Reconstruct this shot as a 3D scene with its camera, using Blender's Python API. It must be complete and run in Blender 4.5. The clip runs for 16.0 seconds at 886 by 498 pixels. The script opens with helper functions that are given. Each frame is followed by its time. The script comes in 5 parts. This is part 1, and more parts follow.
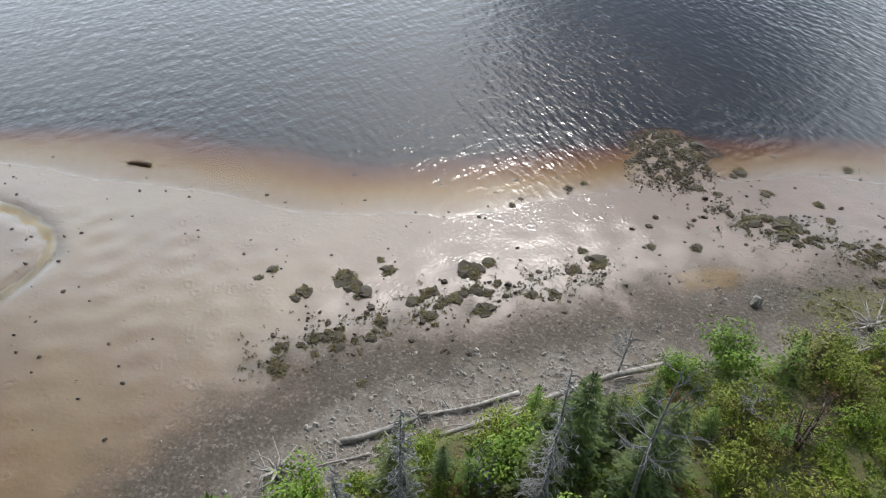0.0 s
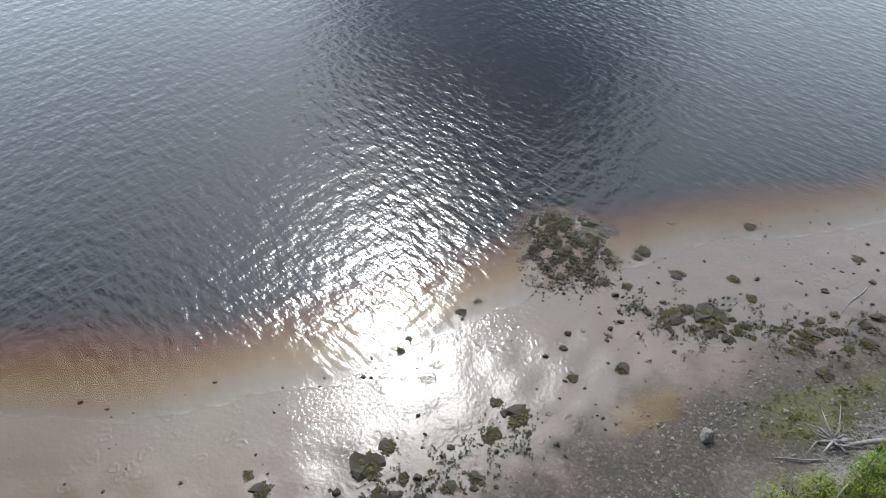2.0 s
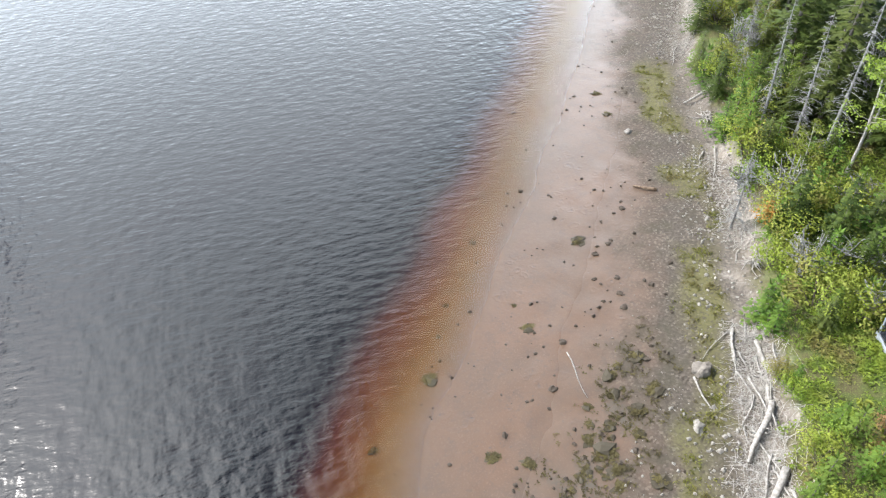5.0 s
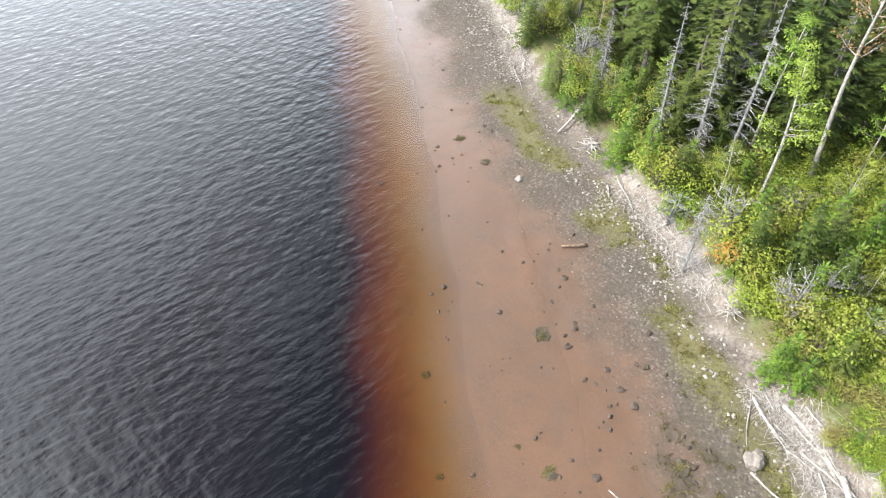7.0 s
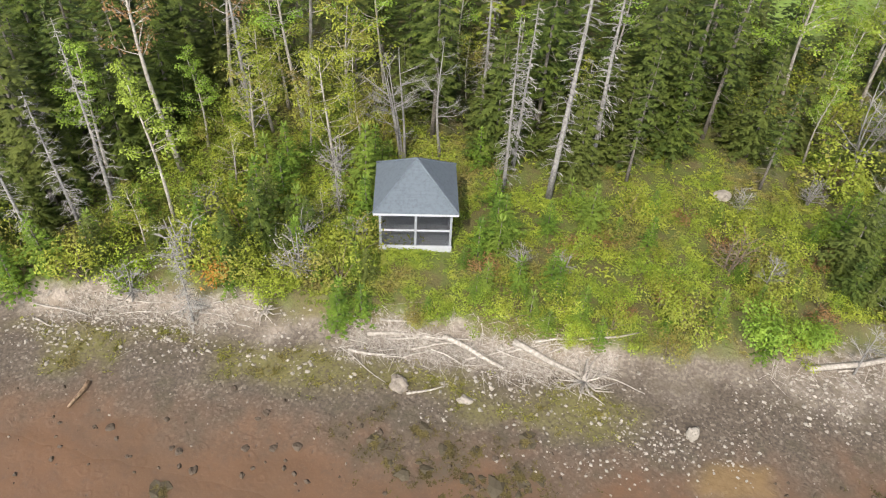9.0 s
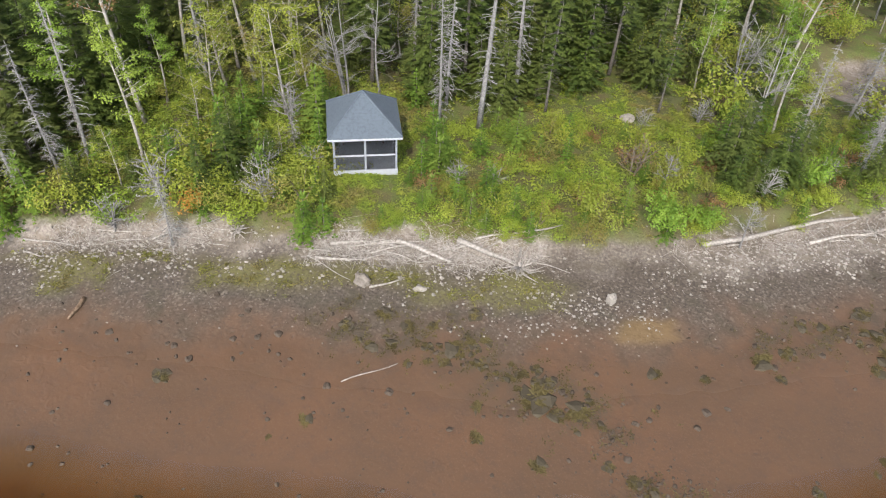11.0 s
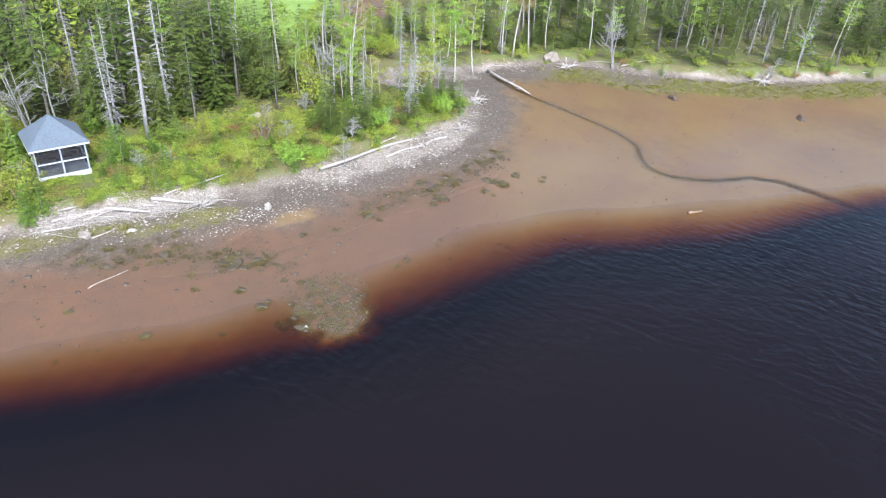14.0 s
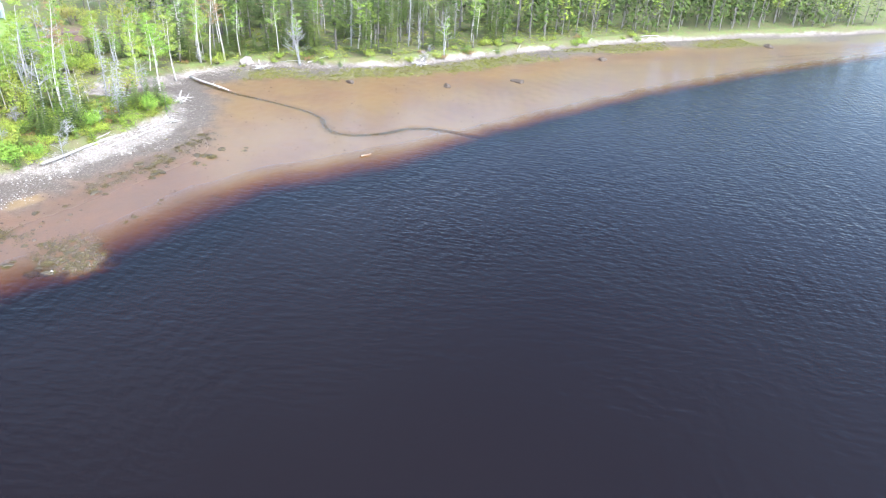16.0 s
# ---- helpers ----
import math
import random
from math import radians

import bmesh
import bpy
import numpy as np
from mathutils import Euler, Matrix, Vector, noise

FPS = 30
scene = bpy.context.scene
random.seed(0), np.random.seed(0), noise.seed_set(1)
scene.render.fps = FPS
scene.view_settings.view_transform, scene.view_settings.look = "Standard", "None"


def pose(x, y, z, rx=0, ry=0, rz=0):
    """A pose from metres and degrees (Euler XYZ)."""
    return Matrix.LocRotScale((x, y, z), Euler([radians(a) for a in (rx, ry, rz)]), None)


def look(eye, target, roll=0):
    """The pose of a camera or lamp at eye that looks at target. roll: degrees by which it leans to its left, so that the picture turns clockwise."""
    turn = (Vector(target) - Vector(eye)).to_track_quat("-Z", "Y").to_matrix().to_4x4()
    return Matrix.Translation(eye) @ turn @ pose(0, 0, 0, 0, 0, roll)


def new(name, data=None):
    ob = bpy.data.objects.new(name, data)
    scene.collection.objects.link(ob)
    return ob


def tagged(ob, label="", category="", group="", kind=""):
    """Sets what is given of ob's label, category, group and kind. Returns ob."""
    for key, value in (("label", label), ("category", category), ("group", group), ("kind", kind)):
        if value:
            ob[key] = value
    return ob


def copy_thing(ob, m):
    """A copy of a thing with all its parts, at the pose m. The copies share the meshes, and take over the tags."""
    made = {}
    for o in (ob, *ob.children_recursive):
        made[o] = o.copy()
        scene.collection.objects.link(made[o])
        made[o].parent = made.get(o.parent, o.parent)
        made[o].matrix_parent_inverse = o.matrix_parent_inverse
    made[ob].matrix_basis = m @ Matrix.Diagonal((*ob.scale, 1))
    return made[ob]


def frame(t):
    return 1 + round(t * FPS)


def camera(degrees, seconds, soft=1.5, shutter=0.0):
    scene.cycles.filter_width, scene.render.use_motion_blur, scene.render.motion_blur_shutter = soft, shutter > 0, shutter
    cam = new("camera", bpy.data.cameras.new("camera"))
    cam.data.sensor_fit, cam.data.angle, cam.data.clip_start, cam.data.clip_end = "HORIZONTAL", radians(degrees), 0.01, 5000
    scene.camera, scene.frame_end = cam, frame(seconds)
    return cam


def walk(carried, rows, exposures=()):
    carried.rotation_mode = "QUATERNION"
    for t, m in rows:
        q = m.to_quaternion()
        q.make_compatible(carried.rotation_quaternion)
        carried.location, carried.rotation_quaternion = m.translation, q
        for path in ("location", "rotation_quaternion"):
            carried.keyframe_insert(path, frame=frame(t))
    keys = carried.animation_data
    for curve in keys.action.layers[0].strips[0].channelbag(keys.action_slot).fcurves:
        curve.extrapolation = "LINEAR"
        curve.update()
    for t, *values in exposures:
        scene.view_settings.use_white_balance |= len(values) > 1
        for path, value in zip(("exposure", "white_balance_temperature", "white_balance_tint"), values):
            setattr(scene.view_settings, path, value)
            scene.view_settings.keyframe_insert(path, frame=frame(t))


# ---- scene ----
cam = camera(64.6, 16.0, 1.2)
PATH = [
    (0, (8.214, 13.865, 24.548), (8.738, 12.479, 23.204), 2.2),
    (0.5, (8.949, 11.798, 24.599), (9.461, 10.411, 23.253), 2.2),
    (1, (9.784, 9.483, 24.663), (10.249, 8.077, 23.319), 2.2),
    (1.5, (10.627, 6.887, 24.856), (10.971, 5.444, 23.514), 2.1),
    (2, (11.23, 4.137, 24.997), (11.41, 2.655, 23.666), 1.2),
    (2.5, (11.942, 1.214, 25.08), (11.895, -0.287, 23.758), 0.4),
    (3, (12.628, -1.998, 24.94), (12.31, -3.474, 23.628), -0.1),
    (3.5, (13.124, -5.349, 25.174), (12.551, -6.742, 23.858), -0.6),
    (4, (13.251, -8.499, 25.429), (12.455, -9.776, 24.112), -1.7),
    (4.5, (13.127, -11.582, 25.97), (12.143, -12.705, 24.639), -2.6),
    (4.7, (13.0, -12.794, 26.082), (11.948, -13.849, 24.748), -2.9),
    (6.8, (7.836, -26.859, 26.277), (6.441, -27.169, 24.878), 0.4),
    (7, (7.054, -27.522, 26.302), (5.656, -27.813, 24.901), 0.2),
    (7.5, (4.965, -29.621, 26.288), (3.55, -29.455, 24.884), 1.0),
    (8, (3.234, -31.44, 26.125), (1.945, -30.81, 24.731), 2.0),
    (8.5, (2.2, -32.63, 25.905), (1.162, -31.603, 24.538), 2.7),
    (9, (1.417, -33.495, 26.062), (0.68, -32.22, 24.708), 3.4),
    (9.2, (1.354, -33.712, 26.066), (0.63, -32.43, 24.713), 3.4),
    (11.3, (5.315, -41.349, 26.009), (4.78, -39.96, 24.673), 3.8),
    (11.5, (5.937, -42.47, 26.045), (5.443, -41.064, 24.711), 3.8),
    (12, (7.192, -45.537, 26.14), (6.817, -44.08, 24.822), 4.0),
    (12.5, (8.707, -49.016, 26.415), (8.426, -47.436, 25.222), 3.8),
    (13, (10.087, -52.924, 26.483), (9.922, -51.237, 25.421), 3.6),
    (13.5, (11.338, -56.883, 26.448), (11.313, -55.185, 25.392), 3.5),
    (14, (12.401, -61.097, 26.685), (12.531, -59.397, 25.639), 3.5),
    (14.5, (13.14, -65.361, 26.75), (13.435, -63.652, 25.754), 3.4),
    (15, (13.656, -69.943, 26.987), (14.116, -68.245, 26.037), 3.4),
    (15.5, (13.851, -74.79, 27.13), (14.47, -73.14, 26.185), 3.2),
    (16, (13.564, -79.512, 27.458), (14.336, -77.927, 26.513), 3.2),
]
walk(cam, [(t, look(eye, target, roll)) for t, eye, target, roll in PATH], [(0, -1.27, 6450, 11), (2.5, -1.45, 6000, 9), (4.5, -0.6, 6400, 11), (7, -0.12, 6650, 13), (8, -0.45, 7300, 16), (9, -0.68, 7350, 15), (11.5, -0.82, 6700, 16), (12.5, -0.52, 6500, 16), (13, -0.42, 6400, 16), (14, -0.08, 6000, 16), (15.5, 0.24, 5800, 16), (16, 0.52, 5750, 15)])

# ---------------------------------------------------------------- light
SUN_WAY = Vector((0.165, -0.668, 0.725)).normalized()
world = bpy.data.worlds.new("sky")
scene.world = world
world.use_nodes = True
wn = world.node_tree
sky = wn.nodes.new("ShaderNodeTexSky")
sky.sky_type = "NISHITA"
sky.sun_disc = False
sky.sun_elevation = math.asin(SUN_WAY.z)
sky.sun_rotation = math.atan2(SUN_WAY.x, SUN_WAY.y)
sky.air_density, sky.dust_density, sky.ozone_density = 1.4, 0.1, 4.5
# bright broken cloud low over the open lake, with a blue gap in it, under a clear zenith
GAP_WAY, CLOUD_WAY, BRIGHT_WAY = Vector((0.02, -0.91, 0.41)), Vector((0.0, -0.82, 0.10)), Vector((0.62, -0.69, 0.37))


def sky_node(kind, op=None, *links):
    node = wn.nodes.new(kind)
    if op:
        node.operation = op
    for k, v in enumerate(links):
        if isinstance(v, bpy.types.NodeSocket):
            wn.links.new(v, node.inputs[k])
        elif v is not None:
            node.inputs[k].default_value = v
    return node


def sky_ramp(value, lo, hi, a=0.0, b=1.0):
    node = sky_node("ShaderNodeMapRange", None, value, lo, hi, a, b)
    node.interpolation_type = "SMOOTHSTEP"
    return node.outputs[0]


way = sky_node("ShaderNodeTexCoord").outputs["Generated"]
puff = sky_node("ShaderNodeTexNoise", None, way)
puff.inputs["Scale"].default_value, puff.inputs["Detail"].default_value, puff.inputs["Roughness"].default_value = 2.6, 6.0, 0.55
uneven = sky_node("ShaderNodeMath", "MULTIPLY_ADD", puff.outputs["Fac"], 0.9, -0.45).outputs[0]
south = sky_node("ShaderNodeVectorMath", "DOT_PRODUCT", way, CLOUD_WAY).outputs["Value"]
rise = sky_node("ShaderNodeSeparateXYZ", None, way).outputs["Z"]
cover = sky_node("ShaderNodeMath", "MULTIPLY_ADD", rise, -0.80, south).outputs[0]
cover = sky_node("ShaderNodeMath", "ADD", cover, uneven).outputs[0]
cover = sky_ramp(cover, -0.42, 0.16)
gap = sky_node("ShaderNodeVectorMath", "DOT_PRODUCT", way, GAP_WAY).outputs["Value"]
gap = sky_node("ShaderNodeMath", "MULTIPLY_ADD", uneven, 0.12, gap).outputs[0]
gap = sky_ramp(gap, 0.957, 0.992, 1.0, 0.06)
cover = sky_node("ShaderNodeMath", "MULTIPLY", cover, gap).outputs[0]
# thin bright veil round the sun
glow = sky_node("ShaderNodeVectorMath", "DOT_PRODUCT", way, SUN_WAY).outputs["Value"]
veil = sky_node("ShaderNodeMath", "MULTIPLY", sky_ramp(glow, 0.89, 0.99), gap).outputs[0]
# high thin haze over the rest of the sky
cover = sky_node("ShaderNodeMath", "MAXIMUM", cover, sky_ramp(puff.outputs["Fac"], 0.3, 0.7, 0.015, 0.055)).outputs[0]
cloud = sky_node("ShaderNodeMix")
cloud.data_type = "RGBA"
# the sunlit edge of the cloud stands brightest, over the lake to the south-east
bright = sky_node("ShaderNodeVectorMath", "DOT_PRODUCT", way, BRIGHT_WAY).outputs["Value"]
bright = sky_node("ShaderNodeMath", "MULTIPLY_ADD", uneven, 0.25, bright).outputs[0]
tone = sky_node("ShaderNodeMix")
tone.data_type = "RGBA"
tone.inputs[6].default_value, tone.inputs[7].default_value = (34.0, 38.5, 42.5, 1), (42.0, 47.5, 53.0, 1)
wn.links.new(sky_ramp(bright, 0.70, 0.97), tone.inputs[0])
wn.links.new(tone.outputs[2], cloud.inputs[7])
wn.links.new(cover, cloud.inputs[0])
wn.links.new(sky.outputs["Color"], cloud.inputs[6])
aureole = sky_node("ShaderNodeMix")
aureole.data_type = "RGBA"
aureole.inputs[7].default_value = (54.0, 57.0, 60.0, 1)
wn.links.new(veil, aureole.inputs[0])
wn.links.new(cloud.outputs[2], aureole.inputs[6])
wn.links.new(aureole.outputs[2], wn.nodes["Background"].inputs["Color"])
wn.nodes["Background"].inputs["Strength"].default_value = 0.15
sun = new("sun", bpy.data.lights.new("sun", "SUN"))
sun.data.energy, sun.data.angle, sun.data.color = 5.0, radians(0.53), (1.0, 0.95, 0.88)
sun.matrix_basis = look(SUN_WAY * 100, (0, 0, 0))


# ---------------------------------------------------------------- materials
class Nodes:
    """A small builder for node materials."""

    def __init__(self, name):
        self.mat = bpy.data.materials.new(name)
        self.mat.use_nodes = True
        self.tree = self.mat.node_tree
        self.bsdf = self.tree.nodes["Principled BSDF"]
        self.out = self.tree.nodes["Material Output"]

    def node(self, kind, **inputs):
        n = self.tree.nodes.new(kind)
        for key, v in inputs.items():
            self.put(n.inputs[key.replace("_", " ")], v)
        return n

    def put(self, socket, v):
        if isinstance(v, bpy.types.NodeSocket):
            self.tree.links.new(v, socket)
        elif isinstance(v, tuple) and len(v) == 3 and socket.type == "RGBA":
            socket.default_value = (*v, 1)
        else:
            socket.default_value = v

    def coords(self):
        return self.node("ShaderNodeNewGeometry").outputs["Position"]

    def local(self):
        return self.node("ShaderNodeTexCoord").outputs["Object"]

    def noise(self, scale, detail=4.0, vector=None, rough=0.55):
        n = self.node("ShaderNodeTexNoise", Scale=scale, Detail=detail, Roughness=rough)
        self.put(n.inputs["Vector"], vector or self.coords())
        return n.outputs["Fac"]

    def voronoi(self, scale, feature="F1", vector=None, out="Distance"):
        n = self.node("ShaderNodeTexVoronoi", Scale=scale)
        n.feature = feature
        self.put(n.inputs["Vector"], vector or self.coords())
        return n.outputs[out]

    def math(self, op, a, b=0.0, clamp=False):
        n = self.node("ShaderNodeMath")
        n.operation, n.use_clamp = op, clamp
        self.put(n.inputs[0], a), self.put(n.inputs[1], b)
        return n.outputs[0]

    def ramp(self, v, lo, hi, a=0.0, b=1.0):
        n = self.node("ShaderNodeMapRange")
        n.interpolation_type = "SMOOTHSTEP"
        for key, value in zip(("Value", "From Min", "From Max", "To Min", "To Max"), (v, lo, hi, a, b)):
            self.put(n.inputs[key], value)
        return n.outputs["Result"]

    def mix(self, f, a, b, mode="MIX"):
        n = self.node("ShaderNodeMix")
        n.data_type, n.blend_type = "RGBA", mode
        self.put(n.inputs[0], f), self.put(n.inputs[6], a), self.put(n.inputs[7], b)
        return n.outputs[2]

    def attr(self, name):
        n = self.node("ShaderNodeAttribute")
        n.attribute_name = name
        return n.outputs["Fac"]

    def island(self):
        return self.node("ShaderNodeNewGeometry").outputs["Random Per Island"]

    def thing(self):
        return self.node("ShaderNodeObjectInfo").outputs["Random"]

    def bump(self, height, strength=0.5, distance=0.05, normal=None):
        n = self.node("ShaderNodeBump", Strength=strength, Distance=distance, Height=height)
        if normal:
            self.put(n.inputs["Normal"], normal)
        return n.outputs["Normal"]

    def set(self, **inputs):
        for key, v in inputs.items():
            self.put(self.bsdf.inputs[key.replace("_", " ")], v)
        return self.mat


def leaf_material(name, a, b, c=None, translucent=0.3, dry=None):
    """Foliage between the colours a and b leaf by leaf, with a share of c plant by plant."""
    n = Nodes(name)
    shade = n.math("ADD", n.ramp(n.island(), 0.0, 1.0, -0.14, 0.14), n.ramp(n.noise(1.7, 3.0), 0.3, 0.7, 0.1, 0.9), True)
    col = n.mix(shade, a, b)
    if c:
        col = n.mix(n.ramp(n.thing(), 0.35, 1.0, 0.0, 0.75), col, c)
    col = n.mix(n.ramp(n.noise(0.9, 2.0), 0.35, 0.7, 0.0, 0.3), col, tuple(v * 0.55 for v in a))
    if dry:
        col = n.mix(n.ramp(n.noise(0.33, 4.0, None, 0.65), 0.47, 0.66, 0.0, 0.8), col, dry)
    n.set(Base_Color=col, Roughness=0.62)
    n.bsdf.inputs["Specular IOR Level"].default_value = 0.25
    tr = n.node("ShaderNodeBsdfTranslucent", Color=col)
    mixed = n.node("ShaderNodeMixShader", Fac=translucent)
    n.put(mixed.inputs[1], n.bsdf.outputs[0]), n.put(mixed.inputs[2], tr.outputs[0])
    n.put(n.out.inputs["Surface"], mixed.outputs[0])
    return n.mat


def bark_material(name, a, b, rough=0.85, scale=7.0):
    n = Nodes(name)
    v = n.local()
    f = n.noise(scale, 5.0, v)
    col = n.mix(n.ramp(f, 0.35, 0.65), a, b)
    col = n.mix(n.math("MULTIPLY", n.thing(), 0.4), col, tuple(0.6 * q for q in a))
    return n.set(Base_Color=col, Roughness=rough, Normal=n.bump(f, 0.5, 0.03))


def ground_material():
    """Mud, gravel, pale bank and forest floor, by the distances from the water's edge and the bank's foot."""
    n = Nodes("shore_ground")
    dw, db, grass, ochre = n.attr("dw"), n.attr("db"), n.attr("grass"), n.attr("ochre")
    big, mid, fine = n.noise(0.16, 4.0), n.noise(0.9, 5.0), n.noise(7.0, 5.0)
    wob = n.math("MULTIPLY", n.math("SUBTRACT", big, 0.5), 5.0)
    wob = n.math("ADD", wob, n.math("MULTIPLY", n.math("SUBTRACT", mid, 0.5), 3.0))
    edge = n.math("ADD", db, wob)
    # wet red-brown mud
    mud = n.mix(n.ramp(big, 0.35, 0.65), (0.136, 0.068, 0.031), (0.113, 0.061, 0.029))
    mud = n.mix(n.ramp(mid, 0.45, 0.75, 0.0, 0.5), mud, (0.085, 0.050, 0.029))
    # dug holes with raised rims, in patches
    warped = n.node("ShaderNodeVectorMath")
    n.put(warped.inputs[0], n.coords()), n.put(warped.inputs[1], n.node("ShaderNodeTexNoise", Scale=1.1, Detail=2.0, Vector=n.coords()).outputs["Color"])
    cell = n.voronoi(1.15, vector=warped.outputs[0])
    spread = n.ramp(n.noise(0.22, 3.0), 0.45, 0.55)
    pits = n.math("MULTIPLY", n.ramp(cell, 0.03, 0.13, 1.0, 0.0), spread)
    rims = n.math("MULTIPLY", n.math("MULTIPLY", n.ramp(cell, 0.14, 0.26), n.ramp(cell, 0.26, 0.40, 1.0, 0.0)), spread)
    mud = n.mix(n.math("MULTIPLY", pits, 0.75), mud, (0.07, 0.045, 0.033))
    grit = n.ramp(n.voronoi(5.5), 0.03, 0.10, 1.0, 0.0)
    mud = n.mix(n.math("MULTIPLY", grit, n.ramp(mid, 0.48, 0.62, 0.0, 0.7)), mud, (0.06, 0.045, 0.035))
    crumbs = n.ramp(n.voronoi(2.3, vector=warped.outputs[0]), 0.06, 0.16, 1.0, 0.0)
    mud = n.mix(n.math("MULTIPLY", crumbs, n.ramp(n.noise(0.5, 3.0), 0.45, 0.6, 0.0, 0.6)), mud, (0.075, 0.052, 0.038))
    mud = n.mix(n.ramp(n.noise(11.0, 4.0, None, 0.7), 0.50, 0.72, 0.0, 0.45), mud, (0.185, 0.112, 0.066))
    mud = n.mix(n.ramp(n.noise(3.4, 5.0, None, 0.7), 0.50, 0.68, 0.0, 0.42), mud, (0.082, 0.052, 0.032))
    # grey-brown gravel
    gravel = n.mix(n.ramp(fine, 0.35, 0.7), (0.064, 0.049, 0.037), (0.118, 0.094, 0.070))
    cells = n.voronoi(9.0, out="Color")
    sep = n.node("ShaderNodeSeparateColor", Color=cells)
    gravel = n.mix(n.ramp(sep.outputs[0], 0.78, 0.97, 0.0, 0.5), gravel, (0.24, 0.20, 0.155))
    gravel = n.mix(n.ramp(mid, 0.5, 0.7, 0.0, 0.6), gravel, (0.072, 0.060, 0.036))
    # pale sand and roots of the eroded bank
    pale = n.mix(n.ramp(fine, 0.3, 0.7), (0.205, 0.172, 0.14), (0.36, 0.315, 0.267))
    pale = n.mix(n.ramp(mid, 0.45, 0.65, 0.0, 0.75), pale, (0.21, 0.17, 0.128))
    rock = n.node("ShaderNodeSeparateColor", Color=n.voronoi(5.0, out="Color")).outputs[0]
    pale = n.mix(n.ramp(rock, 0.55, 0.9, 0.0, 0.6), pale, (0.16, 0.13, 0.10))
    # forest floor: moss, needles, low herbs
    speck = n.noise(16.0, 5.0, None, 0.7)
    land = n.mix(n.ramp(mid, 0.35, 0.65), (0.085, 0.115, 0.022), (0.105, 0.085, 0.036))
    land = n.mix(n.ramp(speck, 0.5, 0.68, 0.0, 0.8), land, (0.20, 0.24, 0.045))
    land = n.mix(n.ramp(speck, 0.3, 0.46, 0.8, 0.0), land, (0.05, 0.05, 0.02))
    land = n.mix(n.ramp(big, 0.5, 0.65, 0.0, 0.5), land, (0.11, 0.095, 0.045))
    lawn = n.mix(fine, (0.15, 0.24, 0.045), (0.22, 0.32, 0.07))
    land = n.mix(n.attr("lawn"), land, lawn)
    # the wetter golden flat round the brook
    flat = n.ramp(n.node("ShaderNodeSeparateXYZ", Vector=n.coords()).outputs[0], 16.0, 26.0)
    mud = n.mix(n.math("MULTIPLY", flat, n.ramp(n.noise(0.12, 3.0), 0.3, 0.65, 0.3, 0.8)), mud, (0.168, 0.104, 0.036))
    col = n.mix(n.ramp(edge, -6.6, -2.9), mud, gravel)
    col = n.mix(n.math("MULTIPLY", ochre, 0.7), col, (0.20, 0.125, 0.05))
    weedy = n.math("MULTIPLY", n.attr("weedy"), n.ramp(fine, 0.35, 0.6, 0.2, 0.9))
    col = n.mix(weedy, col, n.mix(n.noise(2.5, 4.0), (0.046, 0.037, 0.022), (0.098, 0.080, 0.050)))
    col = n.mix(n.ramp(n.math("ADD", n.attr("dp"), n.math("MULTIPLY", wob, 0.45)), -1.5, 0.1, 0.0, n.math("MULTIPLY", n.attr("bare"), n.ramp(n.noise(0.5, 4.0), 0.34, 0.5, 0.45, 1.0))), col, pale)
    col = n.mix(n.math("MULTIPLY", grass, n.ramp(fine, 0.3, 0.55, 0.1, 0.75)), col, (0.14, 0.13, 0.036))
    col = n.mix(n.ramp(n.math("ADD", db, n.math("MULTIPLY", wob, 0.4)), 0.8, 1.6), col, land)
    col = n.mix(n.attr("earth"), col, n.mix(mid, (0.16, 0.09, 0.06), (0.10, 0.065, 0.045)))
    col = n.mix(n.math("MULTIPLY", n.attr("stream"), 0.9), col, (0.075, 0.052, 0.027))
    # wet film on the mud, drying towards the bank
    wet = n.ramp(edge, -3.2, -6.5)
    relief = n.math("ADD", n.math("MULTIPLY", fine, 0.5), n.math("MULTIPLY", n.noise(2.2, 4.0), 0.9))
    relief = n.math("SUBTRACT", n.math("ADD", relief, n.math("MULTIPLY", rims, 0.3)), n.math("MULTIPLY", pits, 0.8))
    dry = n.math("SUBTRACT", 1.0, wet)
    bump = n.bump(relief, n.math("ADD", 0.22, n.math("MULTIPLY", dry, 0.6)), 0.06)
    film = n.bump(n.math("SUBTRACT", n.math("ADD", n.noise(5.0, 4.0), n.math("MULTIPLY", rims, 0.5)), n.math("MULTIPLY", n.math("ADD", pits, crumbs), 0.6)), n.math("SUBTRACT", 0.30, n.math("MULTIPLY", flat, 0.17)), 0.06)
    n.set(Base_Color=col, Roughness=n.math("ADD", 0.55, n.math("MULTIPLY", dry, 0.35)), Normal=bump)
    n.set(Coat_Weight=n.math("MULTIPLY", wet, n.math("MULTIPLY", n.math("ADD", n.ramp(dw, -0.5, 0.2, 0.0, 0.68), n.math("MULTIPLY", flat, n.ramp(dw, -0.5, 0.2, 0.0, 0.32))), n.math("SUBTRACT", 1.0, n.math("MULTIPLY", flat, n.ramp(dw, 7.0, 17.0, 0.0, 0.75))))), Coat_Roughness=n.math("MULTIPLY", n.ramp(dw, 0.3, 8.0, 0.13, 0.40), n.math("SUBTRACT", 1.0, n.math("MULTIPLY", flat, 0.55))), Coat_IOR=1.5, Coat_Normal=film)
    return n.mat


WAVE_TURN = 140.0


